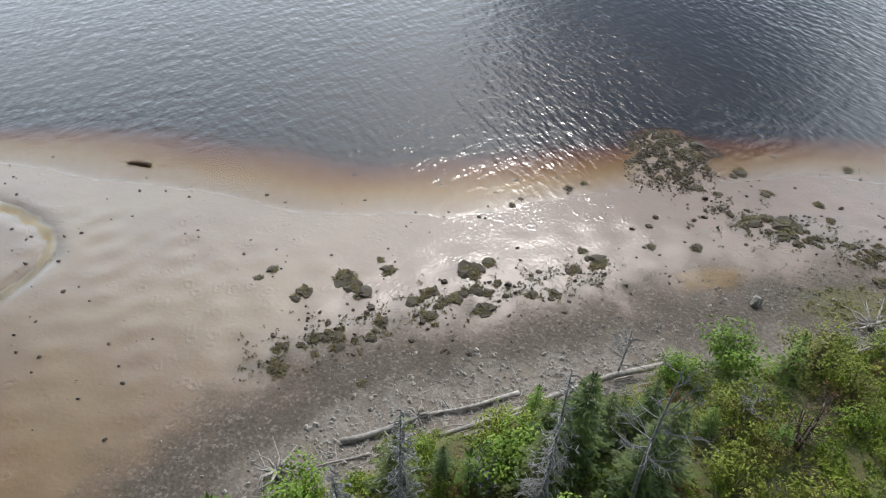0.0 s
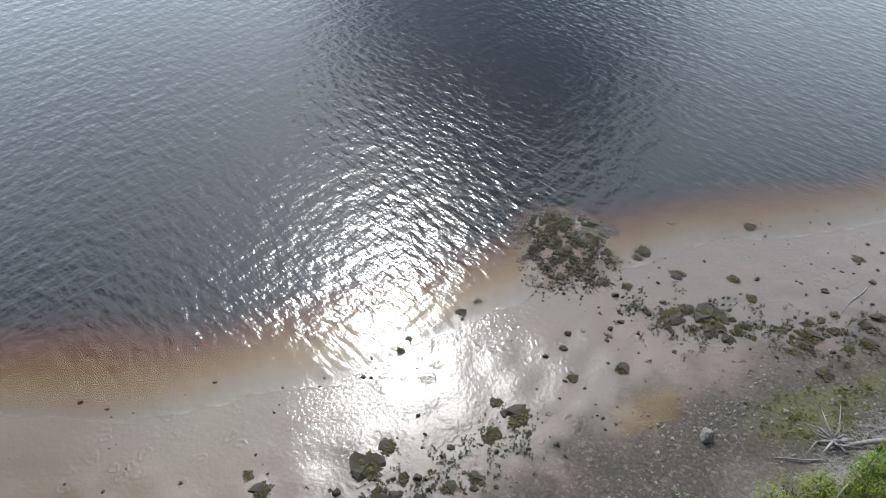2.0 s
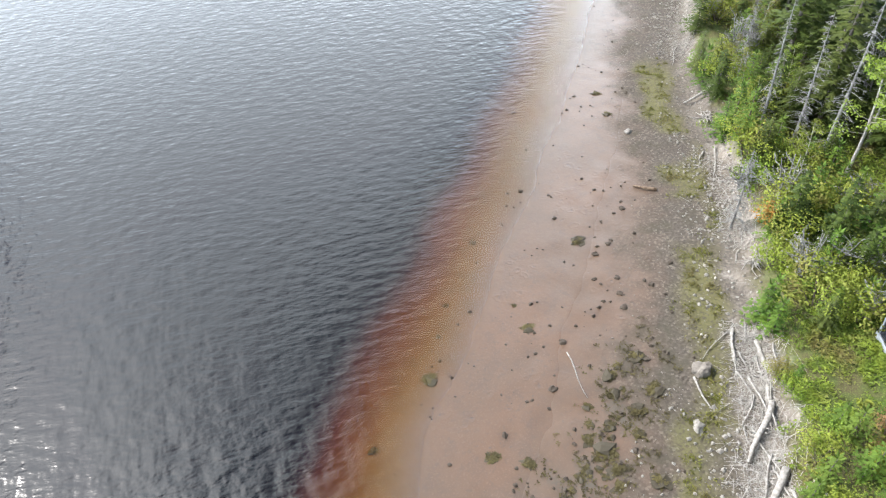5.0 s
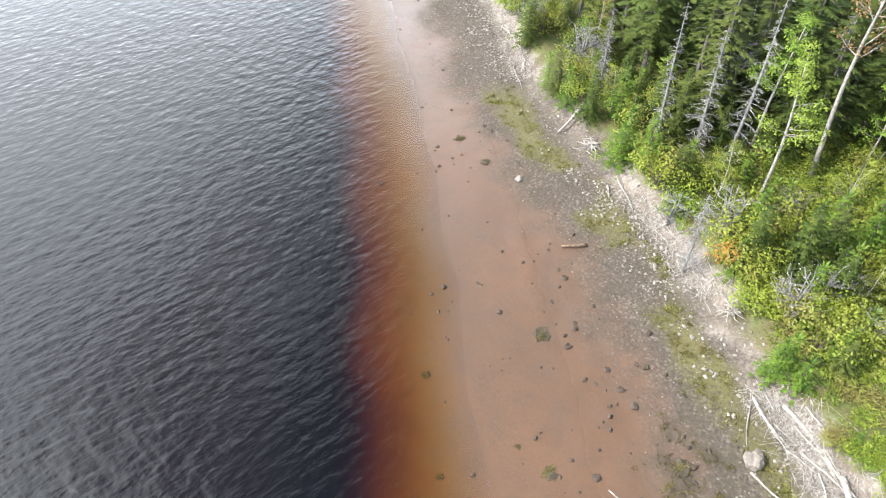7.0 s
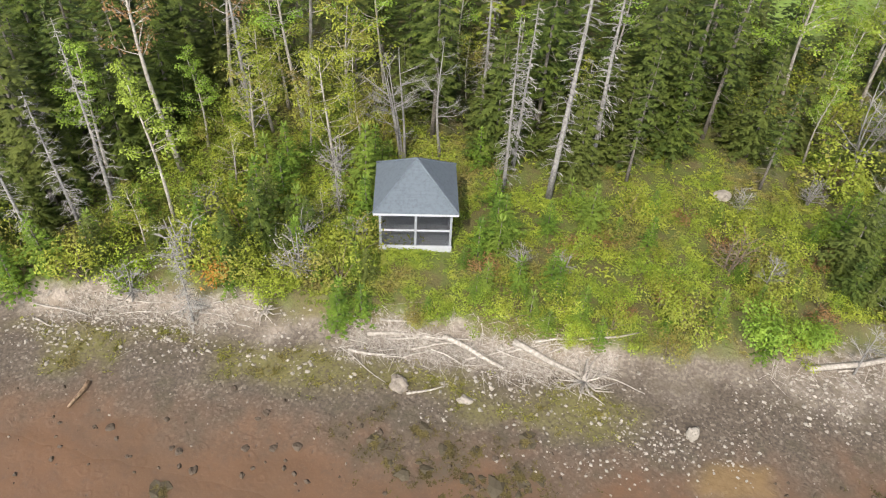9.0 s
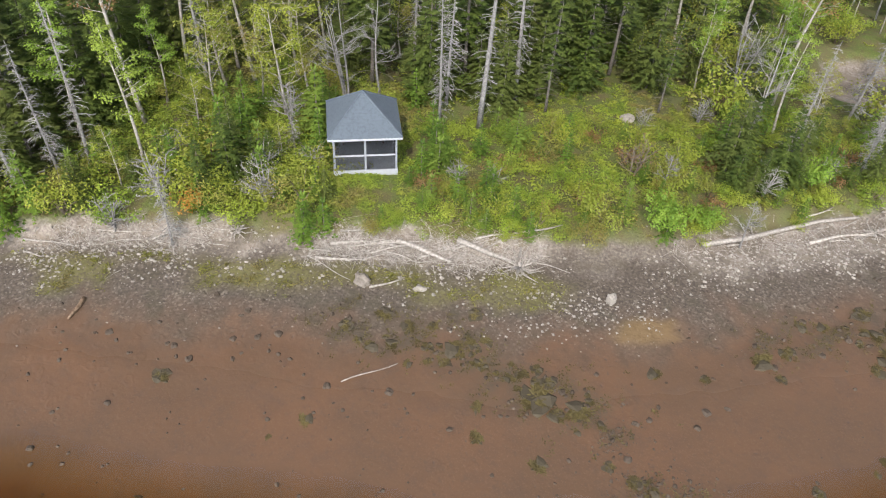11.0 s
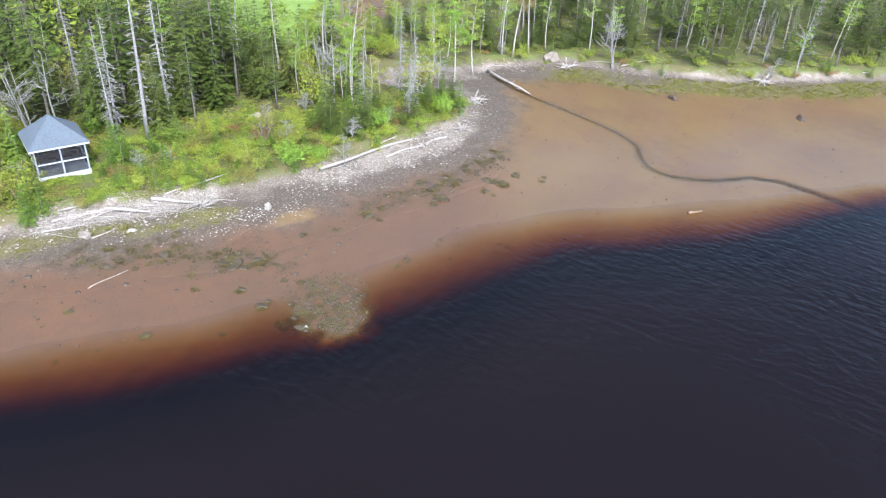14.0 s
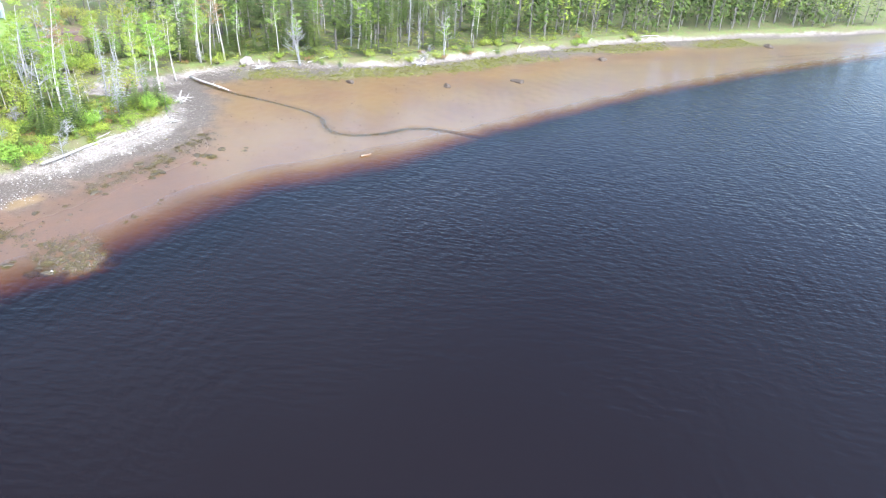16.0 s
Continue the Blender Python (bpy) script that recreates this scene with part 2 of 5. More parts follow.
def water_material():
    """Tea-brown lake water: what is under it shows through less and less with its depth."""
    n = Nodes("lake_water")
    depth = n.attr("depth")
    rgb = [n.math("POWER", 2.71828, n.math("MULTIPLY", depth, -k)) for k in (2.6, 4.8, 11.0)]
    col = n.node("ShaderNodeCombineColor")
    for socket, v in zip(col.inputs, rgb):
        n.put(socket, v)
    clear = n.node("ShaderNodeBsdfTransparent", Color=col.outputs[0])
    # ripples: short waves over a slow swell, in drifting patches
    p = n.coords()
    turned = n.node("ShaderNodeVectorRotate", Vector=p, Angle=radians(-WAVE_TURN))
    turned.rotation_type = "Z_AXIS"
    longer = n.node("ShaderNodeMapping", Vector=turned.outputs[0], Scale=(0.62, 1.25, 1.0))
    w1 = n.noise(1.55, 3.0, longer.outputs[0], 0.5)
    crossing = n.node("ShaderNodeVectorRotate", Vector=p, Angle=radians(-58))
    crossing.rotation_type = "Z_AXIS"
    w2 = n.noise(0.9, 2.0, n.node("ShaderNodeMapping", Vector=crossing.outputs[0], Scale=(0.5, 1.2, 1.0)).outputs[0], 0.5)
    gust = n.ramp(n.noise(0.035, 2.0), 0.38, 0.66, 0.52, 0.80)
    calm = n.ramp(depth, 0.012, 0.25, 0.32, 1.0)
    height = n.math("ADD", w1, n.math("MULTIPLY", w2, 0.9))
    force = n.math("MULTIPLY", gust, calm)
    normal = n.bump(height, force, 0.105)
    gloss = n.node("ShaderNodeBsdfGlossy", Color=(1.0, 1.0, 1.0), Roughness=n.ramp(depth, 0.0, 0.3, 0.14, 0.17), Normal=normal)
    body = n.node("ShaderNodeBsdfDiffuse", Color=(0.0060, 0.0030, 0.0025))
    under = n.node("ShaderNodeMixShader", Fac=n.ramp(depth, 0.3, 2.5))
    n.put(under.inputs[1], clear.outputs[0]), n.put(under.inputs[2], body.outputs[0])
    facing = n.node("ShaderNodeLayerWeight", Blend=0.5, Normal=normal).outputs["Facing"]
    sheen = n.math("MULTIPLY_ADD", n.math("POWER", facing, 5.0), 0.96)
    sheen.node.inputs[2].default_value = 0.04
    top = n.node("ShaderNodeMixShader", Fac=sheen)
    n.put(top.inputs[1], under.outputs[0]), n.put(top.inputs[2], gloss.outputs[0])
    n.put(n.out.inputs["Surface"], top.outputs[0])
    return n.mat


def stone_material(name, a, b, scale=5.0):
    n = Nodes(name)
    v = n.local()
    f = n.noise(scale, 6.0, v)
    col = n.mix(n.ramp(f, 0.35, 0.68), a, b)
    col = n.mix(n.island(), col, tuple(0.62 * q for q in b))
    return n.set(Base_Color=col, Roughness=0.82, Normal=n.bump(f, 0.6, 0.03))


def painted(name, a, b, rough=0.6):
    n = Nodes(name)
    f = n.noise(6.0, 5.0, n.local())
    return n.set(Base_Color=n.mix(n.ramp(f, 0.4, 0.75, 0.0, 0.7), a, b), Roughness=rough, Normal=n.bump(f, 0.15, 0.01))


M = {}
M["ground"] = ground_material()
M["water"] = water_material()
M["spruce"] = leaf_material("spruce_needles", (0.030, 0.056, 0.011), (0.115, 0.155, 0.028), (0.125, 0.145, 0.036), 0.06)
M["young"] = leaf_material("young_fir_needles", (0.040, 0.090, 0.013), (0.17, 0.27, 0.033), (0.16, 0.22, 0.036), 0.08)
M["birch"] = leaf_material("birch_leaves", (0.105, 0.20, 0.022), (0.23, 0.34, 0.042), (0.24, 0.28, 0.042), 0.07)
M["yellow"] = leaf_material("yellow_green_leaves", (0.15, 0.185, 0.022), (0.31, 0.35, 0.042), (0.21, 0.26, 0.034), 0.05, (0.20, 0.15, 0.05))
M["bush"] = leaf_material("bush_leaves", (0.095, 0.165, 0.018), (0.28, 0.37, 0.038), (0.30, 0.33, 0.042), 0.05, (0.20, 0.185, 0.046))
M["orange"] = leaf_material("orange_leaves", (0.32, 0.15, 0.025), (0.45, 0.24, 0.05), None, 0.18)
M["brown_leaf"] = leaf_material("brown_twig_leaves", (0.20, 0.11, 0.045), (0.31, 0.19, 0.085), None, 0.2)
M["herb"] = leaf_material("low_herbs", (0.125, 0.185, 0.022), (0.27, 0.34, 0.042), None, 0.05, (0.20, 0.155, 0.06))
M["sedge"] = leaf_material("shore_sedge", (0.15, 0.16, 0.030), (0.27, 0.26, 0.055), None, 0.2, (0.21, 0.16, 0.07))
M["weed"] = leaf_material("shore_weed", (0.066, 0.052, 0.020), (0.158, 0.128, 0.048), None, 0.1)
M["lichen"] = leaf_material("dead_lichen_twigs", (0.24, 0.235, 0.21), (0.38, 0.37, 0.34), None, 0.1)
M["bark"] = bark_material("spruce_bark", (0.10, 0.085, 0.07), (0.20, 0.18, 0.155))
M["grey_wood"] = bark_material("grey_dead_wood", (0.165, 0.157, 0.147), (0.30, 0.29, 0.272))
M["birch_bark"] = bark_material("birch_bark", (0.25, 0.225, 0.19), (0.46, 0.425, 0.38), 0.7)
M["stem"] = bark_material("brown_stems", (0.10, 0.075, 0.05), (0.20, 0.16, 0.12))
M["drift"] = bark_material("bleached_driftwood", (0.265, 0.236, 0.202), (0.475, 0.435, 0.385), 0.8)
M["brown_log"] = bark_material("wet_brown_log", (0.13, 0.08, 0.045), (0.28, 0.19, 0.12), 0.7)
M["stone"] = stone_material("grey_stone", (0.15, 0.122, 0.095), (0.32, 0.275, 0.225))
M["pale_stone"] = stone_material("pale_stone", (0.22, 0.192, 0.157), (0.42, 0.38, 0.325))
M["dark_stone"] = stone_material("dark_wet_stone", (0.050, 0.036, 0.025), (0.112, 0.080, 0.054))
M["mound"] = stone_material("weedy_mud_mound", (0.044, 0.034, 0.021), (0.100, 0.078, 0.045))
M["white"] = painted("white_paint", (0.42, 0.44, 0.47), (0.30, 0.315, 0.33))
M["post"] = painted("grey_paint", (0.27, 0.29, 0.315), (0.20, 0.215, 0.23))
M["floor"] = painted("floor_paint", (0.30, 0.34, 0.36), (0.22, 0.25, 0.27))
M["shingle"] = painted("slate_shingle", (0.102, 0.127, 0.150), (0.073, 0.090, 0.108), 0.85)
M["dark_wall"] = painted("dark_boards", (0.14, 0.10, 0.075), (0.08, 0.055, 0.04), 0.8)

# ---------------------------------------------------------------- plan of the shore
WATER_LINE = [(-2600, -700), (-400, -165), (-120, -72), (-47.5, -43.5), (-31.6, -37.1), (-21, -33.3), (-12.2, -30.3), (-5.9, -28.3),
              (1, -25.8), (5.5, -23.6), (8.2, -21.6), (11, -19.7), (14.5, -17.0), (18.6, -14.0), (22.5, -12.1), (27, -11.0), (32, -10.2), (37, -9.4), (42, -8.3), (51, -6.0), (62.4, -2.6),
              (73, 0.4), (92.5, 5.2), (122, 10.2), (153, 13.5), (300, 20), (2600, -200)]
BANK_LINE = [(-2600, -680), (-400, -150), (-120, -60), (-47.5, -35.2), (-38, -31.8), (-31, -28.4), (-27, -25.4), (-22.5, -22.4), (-17.9, -20.0),
             (-12, -17.5), (-8, -15.6), (-3, -13.6), (1, -11.3), (4.6, -8.6), (9.6, -4.7), (14, -1.4), (17, 1.8), (19.3, 5.7), (20.2, 9.0),
             (20.8, 21.5), (23, 23.3), (27, 24), (31, 25.4), (36, 25.4), (42, 22.8), (53, 21.8), (66, 23.2), (82, 26), (102, 28.6), (125, 27.6), (165, 25), (300, 33), (2600, -150)]
INLET = [(13.6, 17.4), (17, 17.6), (22, 17)]
STREAM = [(23.2, 21.8), (24.6, 18.6), (27, 14.6), (31, 10.0), (34.2, 6.0), (35.9, 2.2), (35.3, -0.6), (35.5, -3.0), (37.4, -4.5), (41, -4.9),
          (44.6, -4.0), (47.2, -4.7), (49.2, -6.6), (52, -9.6)]
MEADOW_EDGE = [(-2600, -2600), (-16.5, -60), (-16.4, -9), (-13.5, -6.2), (-9, -3.2), (-6, 0.8), (-4, 5.5), (2, 6), (7, 3), (12, 7), (17, 9.5),
               (20, 11.5), (20.5, 10), (22, 13.6), (23, -100), (2600, -2600)]
HUT_CLEARING = [(-26, -19), (-29.5, -13), (-30, -9), (-27, -4.5), (-22, -2), (-12, -3.4), (-10, -8), (-12, -15), (-18, -18)]
LAWN = (-6.0, 44.0, 9.0, 22.0)


def line_gap(x, y, line):
    """The distance from a line of points that runs towards +x, positive on its far (+y) side."""
    pts = np.array(line, float)
    best = np.full(x.shape, 1e9)
    for (ax, ay), (bx, by) in zip(pts[:-1], pts[1:]):
        dx, dy = bx - ax, by - ay
        f = np.clip(((x - ax) * dx + (y - ay) * dy) / (dx * dx + dy * dy), 0, 1)
        best = np.minimum(best, np.hypot(x - ax - f * dx, y - ay - f * dy))
    return best


def side(x, y, line):
    pts = np.array(line, float)
    return np.where(y > np.interp(x, pts[:, 0], pts[:, 1]), 1.0, -1.0)


def waves(x, y, size, seed=0):
    """A smooth uneven field between about -1 and 1, with bumps of about the given size."""
    rng = np.random.default_rng(seed)
    out = np.zeros(np.shape(x))
    for k in range(7):
        a, ph, s = rng.uniform(0, 6.283), rng.uniform(0, 6.283), rng.uniform(0.6, 1.7)
        out = out + np.sin((np.cos(a) * x + np.sin(a) * y) * 6.283 / size * s + ph)
    return out / 3.2


def inside(x, y, ring):
    odd = False
    for (ax, ay), (bx, by) in zip(ring, ring[1:] + ring[:1]):
        if (ay > y) != (by > y) and x < ax + (bx - ax) * (y - ay) / (by - ay):
            odd = not odd
    return odd


def smooth(v, lo, hi):
    f = np.clip((v - lo) / (hi - lo), 0, 1)
    return f * f * (3 - 2 * f)


def plan(x, y):
    """Height and zone values of the ground at x, y."""
    x, y = np.asarray(x, float), np.asarray(y, float)
    dw = line_gap(x, y, WATER_LINE) * side(x, y, WATER_LINE) + 0.22 * waves(x, y, 9, 1) + 0.12 * waves(x, y, 2.3, 21)
    db = line_gap(x, y, BANK_LINE) * side(x, y, BANK_LINE) + 0.35 * waves(x, y, 4.5, 2) + 0.25 * waves(x, y, 1.6, 3)
    db = np.minimum(db, line_gap(x, y, INLET) - 3.0 + 0.4 * waves(x, y, 4.5, 2))
    ds = line_gap(x, y, STREAM)
    out = np.clip(-dw, 0, None)
    share = np.clip(dw, 0, None) / (np.clip(dw, 0, None) + np.clip(-db, 0, None) + 1e-6)
    beach = 0.8 * share ** 1.25 + 0.03 * waves(x, y, 2.5, 4) * smooth(dw, 0.5, 4)
    out = out * (1 - 0.10 * smooth(x, 8, 16) * (1 - smooth(x, 38, 46)) + 0.45 * smooth(x, 40, 56))
    bed = -np.minimum(0.012 * out + 0.012 * out ** 2 + 0.5 * smooth(out, 4.2, 8), 3.5)
    land = 0.8 + 1.05 * smooth(db, 0.1, 2.3) + 0.013 * np.clip(db, 0, 160) + 0.12 * waves(x, y, 5, 5) * smooth(db, 1, 4)
    z = np.where(dw < 0, bed, np.where(db > 0, land, beach))
    channel = np.exp(-(ds / 0.36) ** 2) * (db < 2)
    z = z - 0.16 * channel
    strip = smooth(db, -3.3, -2.4) * (1 - smooth(db, -1.2, -0.3))
    where = (smooth(x, -36, -33) * (1 - smooth(x, -1.5, 1.5)) * smooth(waves(x, y, 9, 6), -0.5, 0.0))
    wide = smooth(x, 28, 33) * smooth(db, -6.5, -4.5) * (1 - smooth(db, -1.0, 0)) * smooth(waves(x, y, 22, 16), -0.7, 0.2)
    lx, ly, rx, ry = LAWN
    lawn = smooth(-np.hypot((x - lx) / rx, (y - ly) / ry), -1.15, -0.85)
    ochre = np.exp(-(((x - 4.6) * 0.8 + (y + 14.4) * 0.6) / 1.9) ** 2 - ((-(x - 4.6) * 0.6 + (y + 14.4) * 0.8) / 0.85) ** 2)
    spit = np.exp(-(((x - 8.6) * 0.35 + (y + 25.6) * -0.94) / 3.4) ** 4 - (((x - 8.6) * 0.94 + (y + 25.6) * 0.35 - 0.4 * waves(x, y, 2.2, 17)) / 2.15) ** 4)
    z = z + spit * (0.05 - np.minimum(z, 0.02) + 0.04 * waves(x, y, 1.1, 18))
    weedy = np.clip(np.exp(-(line_gap(x, y, [(22, -1.2), (18, -6), (13.5, -10), (10, -12.2)]) / 1.1) ** 2)
                    + np.exp(-(line_gap(x, y, [(4, -20), (0, -20.2), (-4, -19.6), (-9, -20.6)]) / 1.4) ** 2), 0, 1) * smooth(waves(x, y, 1.7, 19), -0.6, 0.5)
    weedy = np.maximum(weedy, np.clip(1.8 * spit, 0, 1) * smooth(waves(x, y, 1.7, 19), -1.0, 0.4))
    bare = np.zeros(x.shape)
    for lo, hi in ((-48, -36), (-27, -17.6), (-16, -14.6), (-13, -2.2), (5.5, 19)):
        bare = np.maximum(bare, smooth(x + 0.8 * waves(x, y, 3.5, 22), lo - 0.7, lo + 0.7) * (1 - smooth(x + 0.8 * waves(x, y, 3.5, 22), hi - 0.7, hi + 0.7)))
    bare = bare * (1 - 0.45 * smooth(x, 1, 5))
    bare = np.maximum(0.3 + 0.7 * bare, smooth(x, 20, 23) * smooth(waves(x, y, 14, 23), -0.7, 0.3))
    earth = smooth(-np.hypot((x - 9.5) / 5.2, (y - 46.5) / 5.0), -1.2, -0.9)
    return {"bare": bare, "weedy": weedy, "earth": earth, "z": z, "dw": dw, "db": db, "dp": db + 1.5 * smooth(x, 3, 7) * (1 - smooth(x, 19, 22)) - 0.4 - 0.7 * smooth(x, 21, 27), "stream": np.clip(channel * 1.3, 0, 1), "grass": np.maximum(strip * where, wide), "lawn": lawn,
            "ochre": smooth(ochre + 0.12 * waves(x, y, 1.1, 24), 0.25, 0.6)}


def height(x, y):
    return float(plan(np.array([x]), np.array([y]))["z"][0])


def steps(lo, hi, step, far):
    """Grid lines every step from lo to hi, spreading outwards to far."""
    mid = list(np.arange(lo, hi + step / 2, step))
    d, g = step, 0.0
    left, right = [], []
    while g < far:
        d *= 1.22
        g += d
        left.append(lo - g), right.append(hi + g)
    return np.array(left[::-1] + mid + right)


def mesh_of(name, verts, faces, smooth_shade=False):
    me = bpy.data.meshes.new(name)
    me.from_pydata(verts if isinstance(verts, list) else verts.tolist(), [], faces if isinstance(faces, list) else faces.tolist())
    if smooth_shade:
        me.polygons.foreach_set("use_smooth", [True] * len(me.polygons))
    me.update()
    return me


def thing(name, mesh, material, label, category, group="", kind=""):
    ob = new(name, mesh)
    if material:
        mesh.materials.append(material)
    return tagged(ob, label, category, group, kind)


def part(name, mesh, material, parent, label="", kind=""):
    ob = new(name, mesh)
    if not mesh.materials:
        mesh.materials.append(material)
    ob.parent = parent
    return tagged(ob, label, kind=kind)


def base(name, label, category, group="", m=None):
    ob = new(name)
    ob.empty_display_size = 0.3
    if m is not None:
        ob.matrix_basis = m
    return tagged(ob, label, category, group)


class Geo:
    """Collects points and faces of one mesh."""

    def __init__(self):
        self.v, self.f = [], []

    def add(self, verts, faces):
        k = len(self.v)
        self.v.extend(tuple(map(float, p)) for p in verts)
        self.f.extend(tuple(k + i for i in f) for f in faces)

    def tube(self, pts, radii, sides=5, cap=True):
        pts = [Vector(p) for p in pts]
        rings, k = [], len(self.v)
        for i, p in enumerate(pts):
            d = (pts[min(i + 1, len(pts) - 1)] - pts[max(i - 1, 0)]).normalized()
            a = d.cross(Vector((0.3, 0.2, 1)) if abs(d.z) < 0.9 else Vector((1, 0, 0))).normalized()
            b = d.cross(a)
            for s in range(sides):
                t = 6.2832 * s / sides
                self.v.append(tuple(p + (a * math.cos(t) + b * math.sin(t)) * radii[i]))
        for i in range(len(pts) - 1):
            for s in range(sides):
                q = k + i * sides
                self.f.append((q + s, q + (s + 1) % sides, q + sides + (s + 1) % sides, q + sides + s))
        if cap:
            self.f.append(tuple(k + s for s in range(sides))[::-1])
            self.f.append(tuple(k + (len(pts) - 1) * sides + s for s in range(sides)))

    def box(self, lo, hi):
        (a, b, c), (d, e, f) = lo, hi
        self.add([(a, b, c), (d, b, c), (d, e, c), (a, e, c), (a, b, f), (d, b, f), (d, e, f), (a, e, f)],
                 [(3, 2, 1, 0), (4, 5, 6, 7), (0, 1, 5, 4), (1, 2, 6, 5), (2, 3, 7, 6), (3, 0, 4, 7)])

    def leaf(self, p, way, across, long, wide, sag=0.15):
        """A folded leaf or spray of needles: two triangles each side of a rib."""
        p, way, across = Vector(p), Vector(way), Vector(across)
        mid, tip = p + way * long * 0.5, p + way * long - Vector((0, 0, sag * long))
        up = Vector((0, 0, wide * 0.22))
        self.add([p, mid + across * wide * 0.5 - up, tip, mid - across * wide * 0.5 - up], [(0, 1, 2), (0, 2, 3)])

    def mesh(self, name, smooth_shade=False):
        return mesh_of(name, self.v, self.f, smooth_shade)


# ---------------------------------------------------------------- ground and water
gx, gy = steps(-46, 80, 0.46, 2400), steps(-44, 30, 0.46, 2400)
GX, GY = np.meshgrid(gx, gy)
zones = plan(GX.ravel(), GY.ravel())
nx, ny = len(gx), len(gy)
quad = (np.arange(ny - 1)[:, None] * nx + np.arange(nx - 1)[None]).ravel()
quads = np.stack([quad, quad + 1, quad + nx + 1, quad + nx], 1)
ground_mesh = mesh_of("ground", np.stack([GX.ravel(), GY.ravel(), zones["z"]], 1), quads, True)
for key in ("dw", "db", "stream", "grass", "lawn", "ochre", "weedy", "earth", "dp", "bare"):
    ground_mesh.attributes.new(key, "FLOAT", "POINT").data.foreach_set("value", zones[key].astype(np.float32))
ground = thing("ground", ground_mesh, M["ground"], "muddy lake shore with gravel, pale bank and mossy forest floor", "ground", kind="structure")

low = (zones["z"][quads] < 0.02).any(1)
used = np.unique(quads[low])
index = np.full(nx * ny, -1)
index[used] = np.arange(len(used))
water_mesh = mesh_of("lake_water", np.stack([GX.ravel()[used], GY.ravel()[used], np.zeros(len(used))], 1), index[quads[low]], True)
water_mesh.attributes.new("depth", "FLOAT", "POINT").data.foreach_set("value", np.clip(-zones["z"][used], 0, 9).astype(np.float32))
thing("lake_water", water_mesh, M["water"], "dark tea-brown lake water with small wind ripples", "water", kind="structure")

# the brook across the mud
bx, by = [np.array(v) for v in zip(*STREAM)]
run = np.r_[0, np.cumsum(np.hypot(np.diff(bx), np.diff(by)))]
at = np.linspace(0, run[-1], 90)
bx, by = np.interp(at, run, bx), np.interp(at, run, by)
bx, by = [np.convolve(np.pad(v, 3, mode="edge"), np.ones(7) / 7, "valid") for v in (bx, by)]
tx, ty = np.gradient(bx), np.gradient(by)
tl = np.hypot(tx, ty)
half = 0.31 + 0.09 * np.sin(at * 1.3) + 0.05 * np.sin(at * 3.1)
rows, depths = [], []
for off in (-1.0, 0.0, 1.0):
    x, y = bx - ty / tl * half * off, by + tx / tl * half * off
    rows.append(np.stack([x, y, plan(bx, by)["z"] + 0.075], 1))
    depths += [0.01 if off else 0.06] * len(bx)
n = len(bx)
brook_faces = [(r * n + i, r * n + i + 1, (r + 1) * n + i + 1, (r + 1) * n + i) for r in range(2) for i in range(n - 1)]
brook_mesh = mesh_of("brook_water", np.concatenate(rows), brook_faces, True)
brook_mesh.attributes.new("depth", "FLOAT", "POINT").data.foreach_set("value", np.array(depths, np.float32))
thing("brook_water", brook_mesh, M["water"], "narrow brown brook winding across the mud flat", "brook", kind="structure")

# ---------------------------------------------------------------- plants
def polar(a, dz=0.0):
    return Vector((math.cos(a), math.sin(a), dz)).normalized()


def bent_trunk(rng, h, r, lean=0.0, bend=0.008):
    """Points and radii of a slightly crooked, tapered trunk."""
    a = rng.uniform(0, 6.28)
    pts, rad = [], []
    for i in range(8):
        f = i / 7
        pts.append((h * (lean * f * math.cos(a) + bend * math.sin(3 * f + a)), h * (lean * f * math.sin(a) + bend * math.sin(4 * f)), h * f - (0.25 if i == 0 else 0)))
        rad.append(r * (1.25 if i == 0 else 1) * (1 - 0.92 * f) + 0.008)
    return pts, rad


def on(pts, h, z):
    f = min(max(z / h * 7, 0), 6.999)
    return Vector(pts[int(f)]).lerp(Vector(pts[int(f) + 1]), f - int(f))


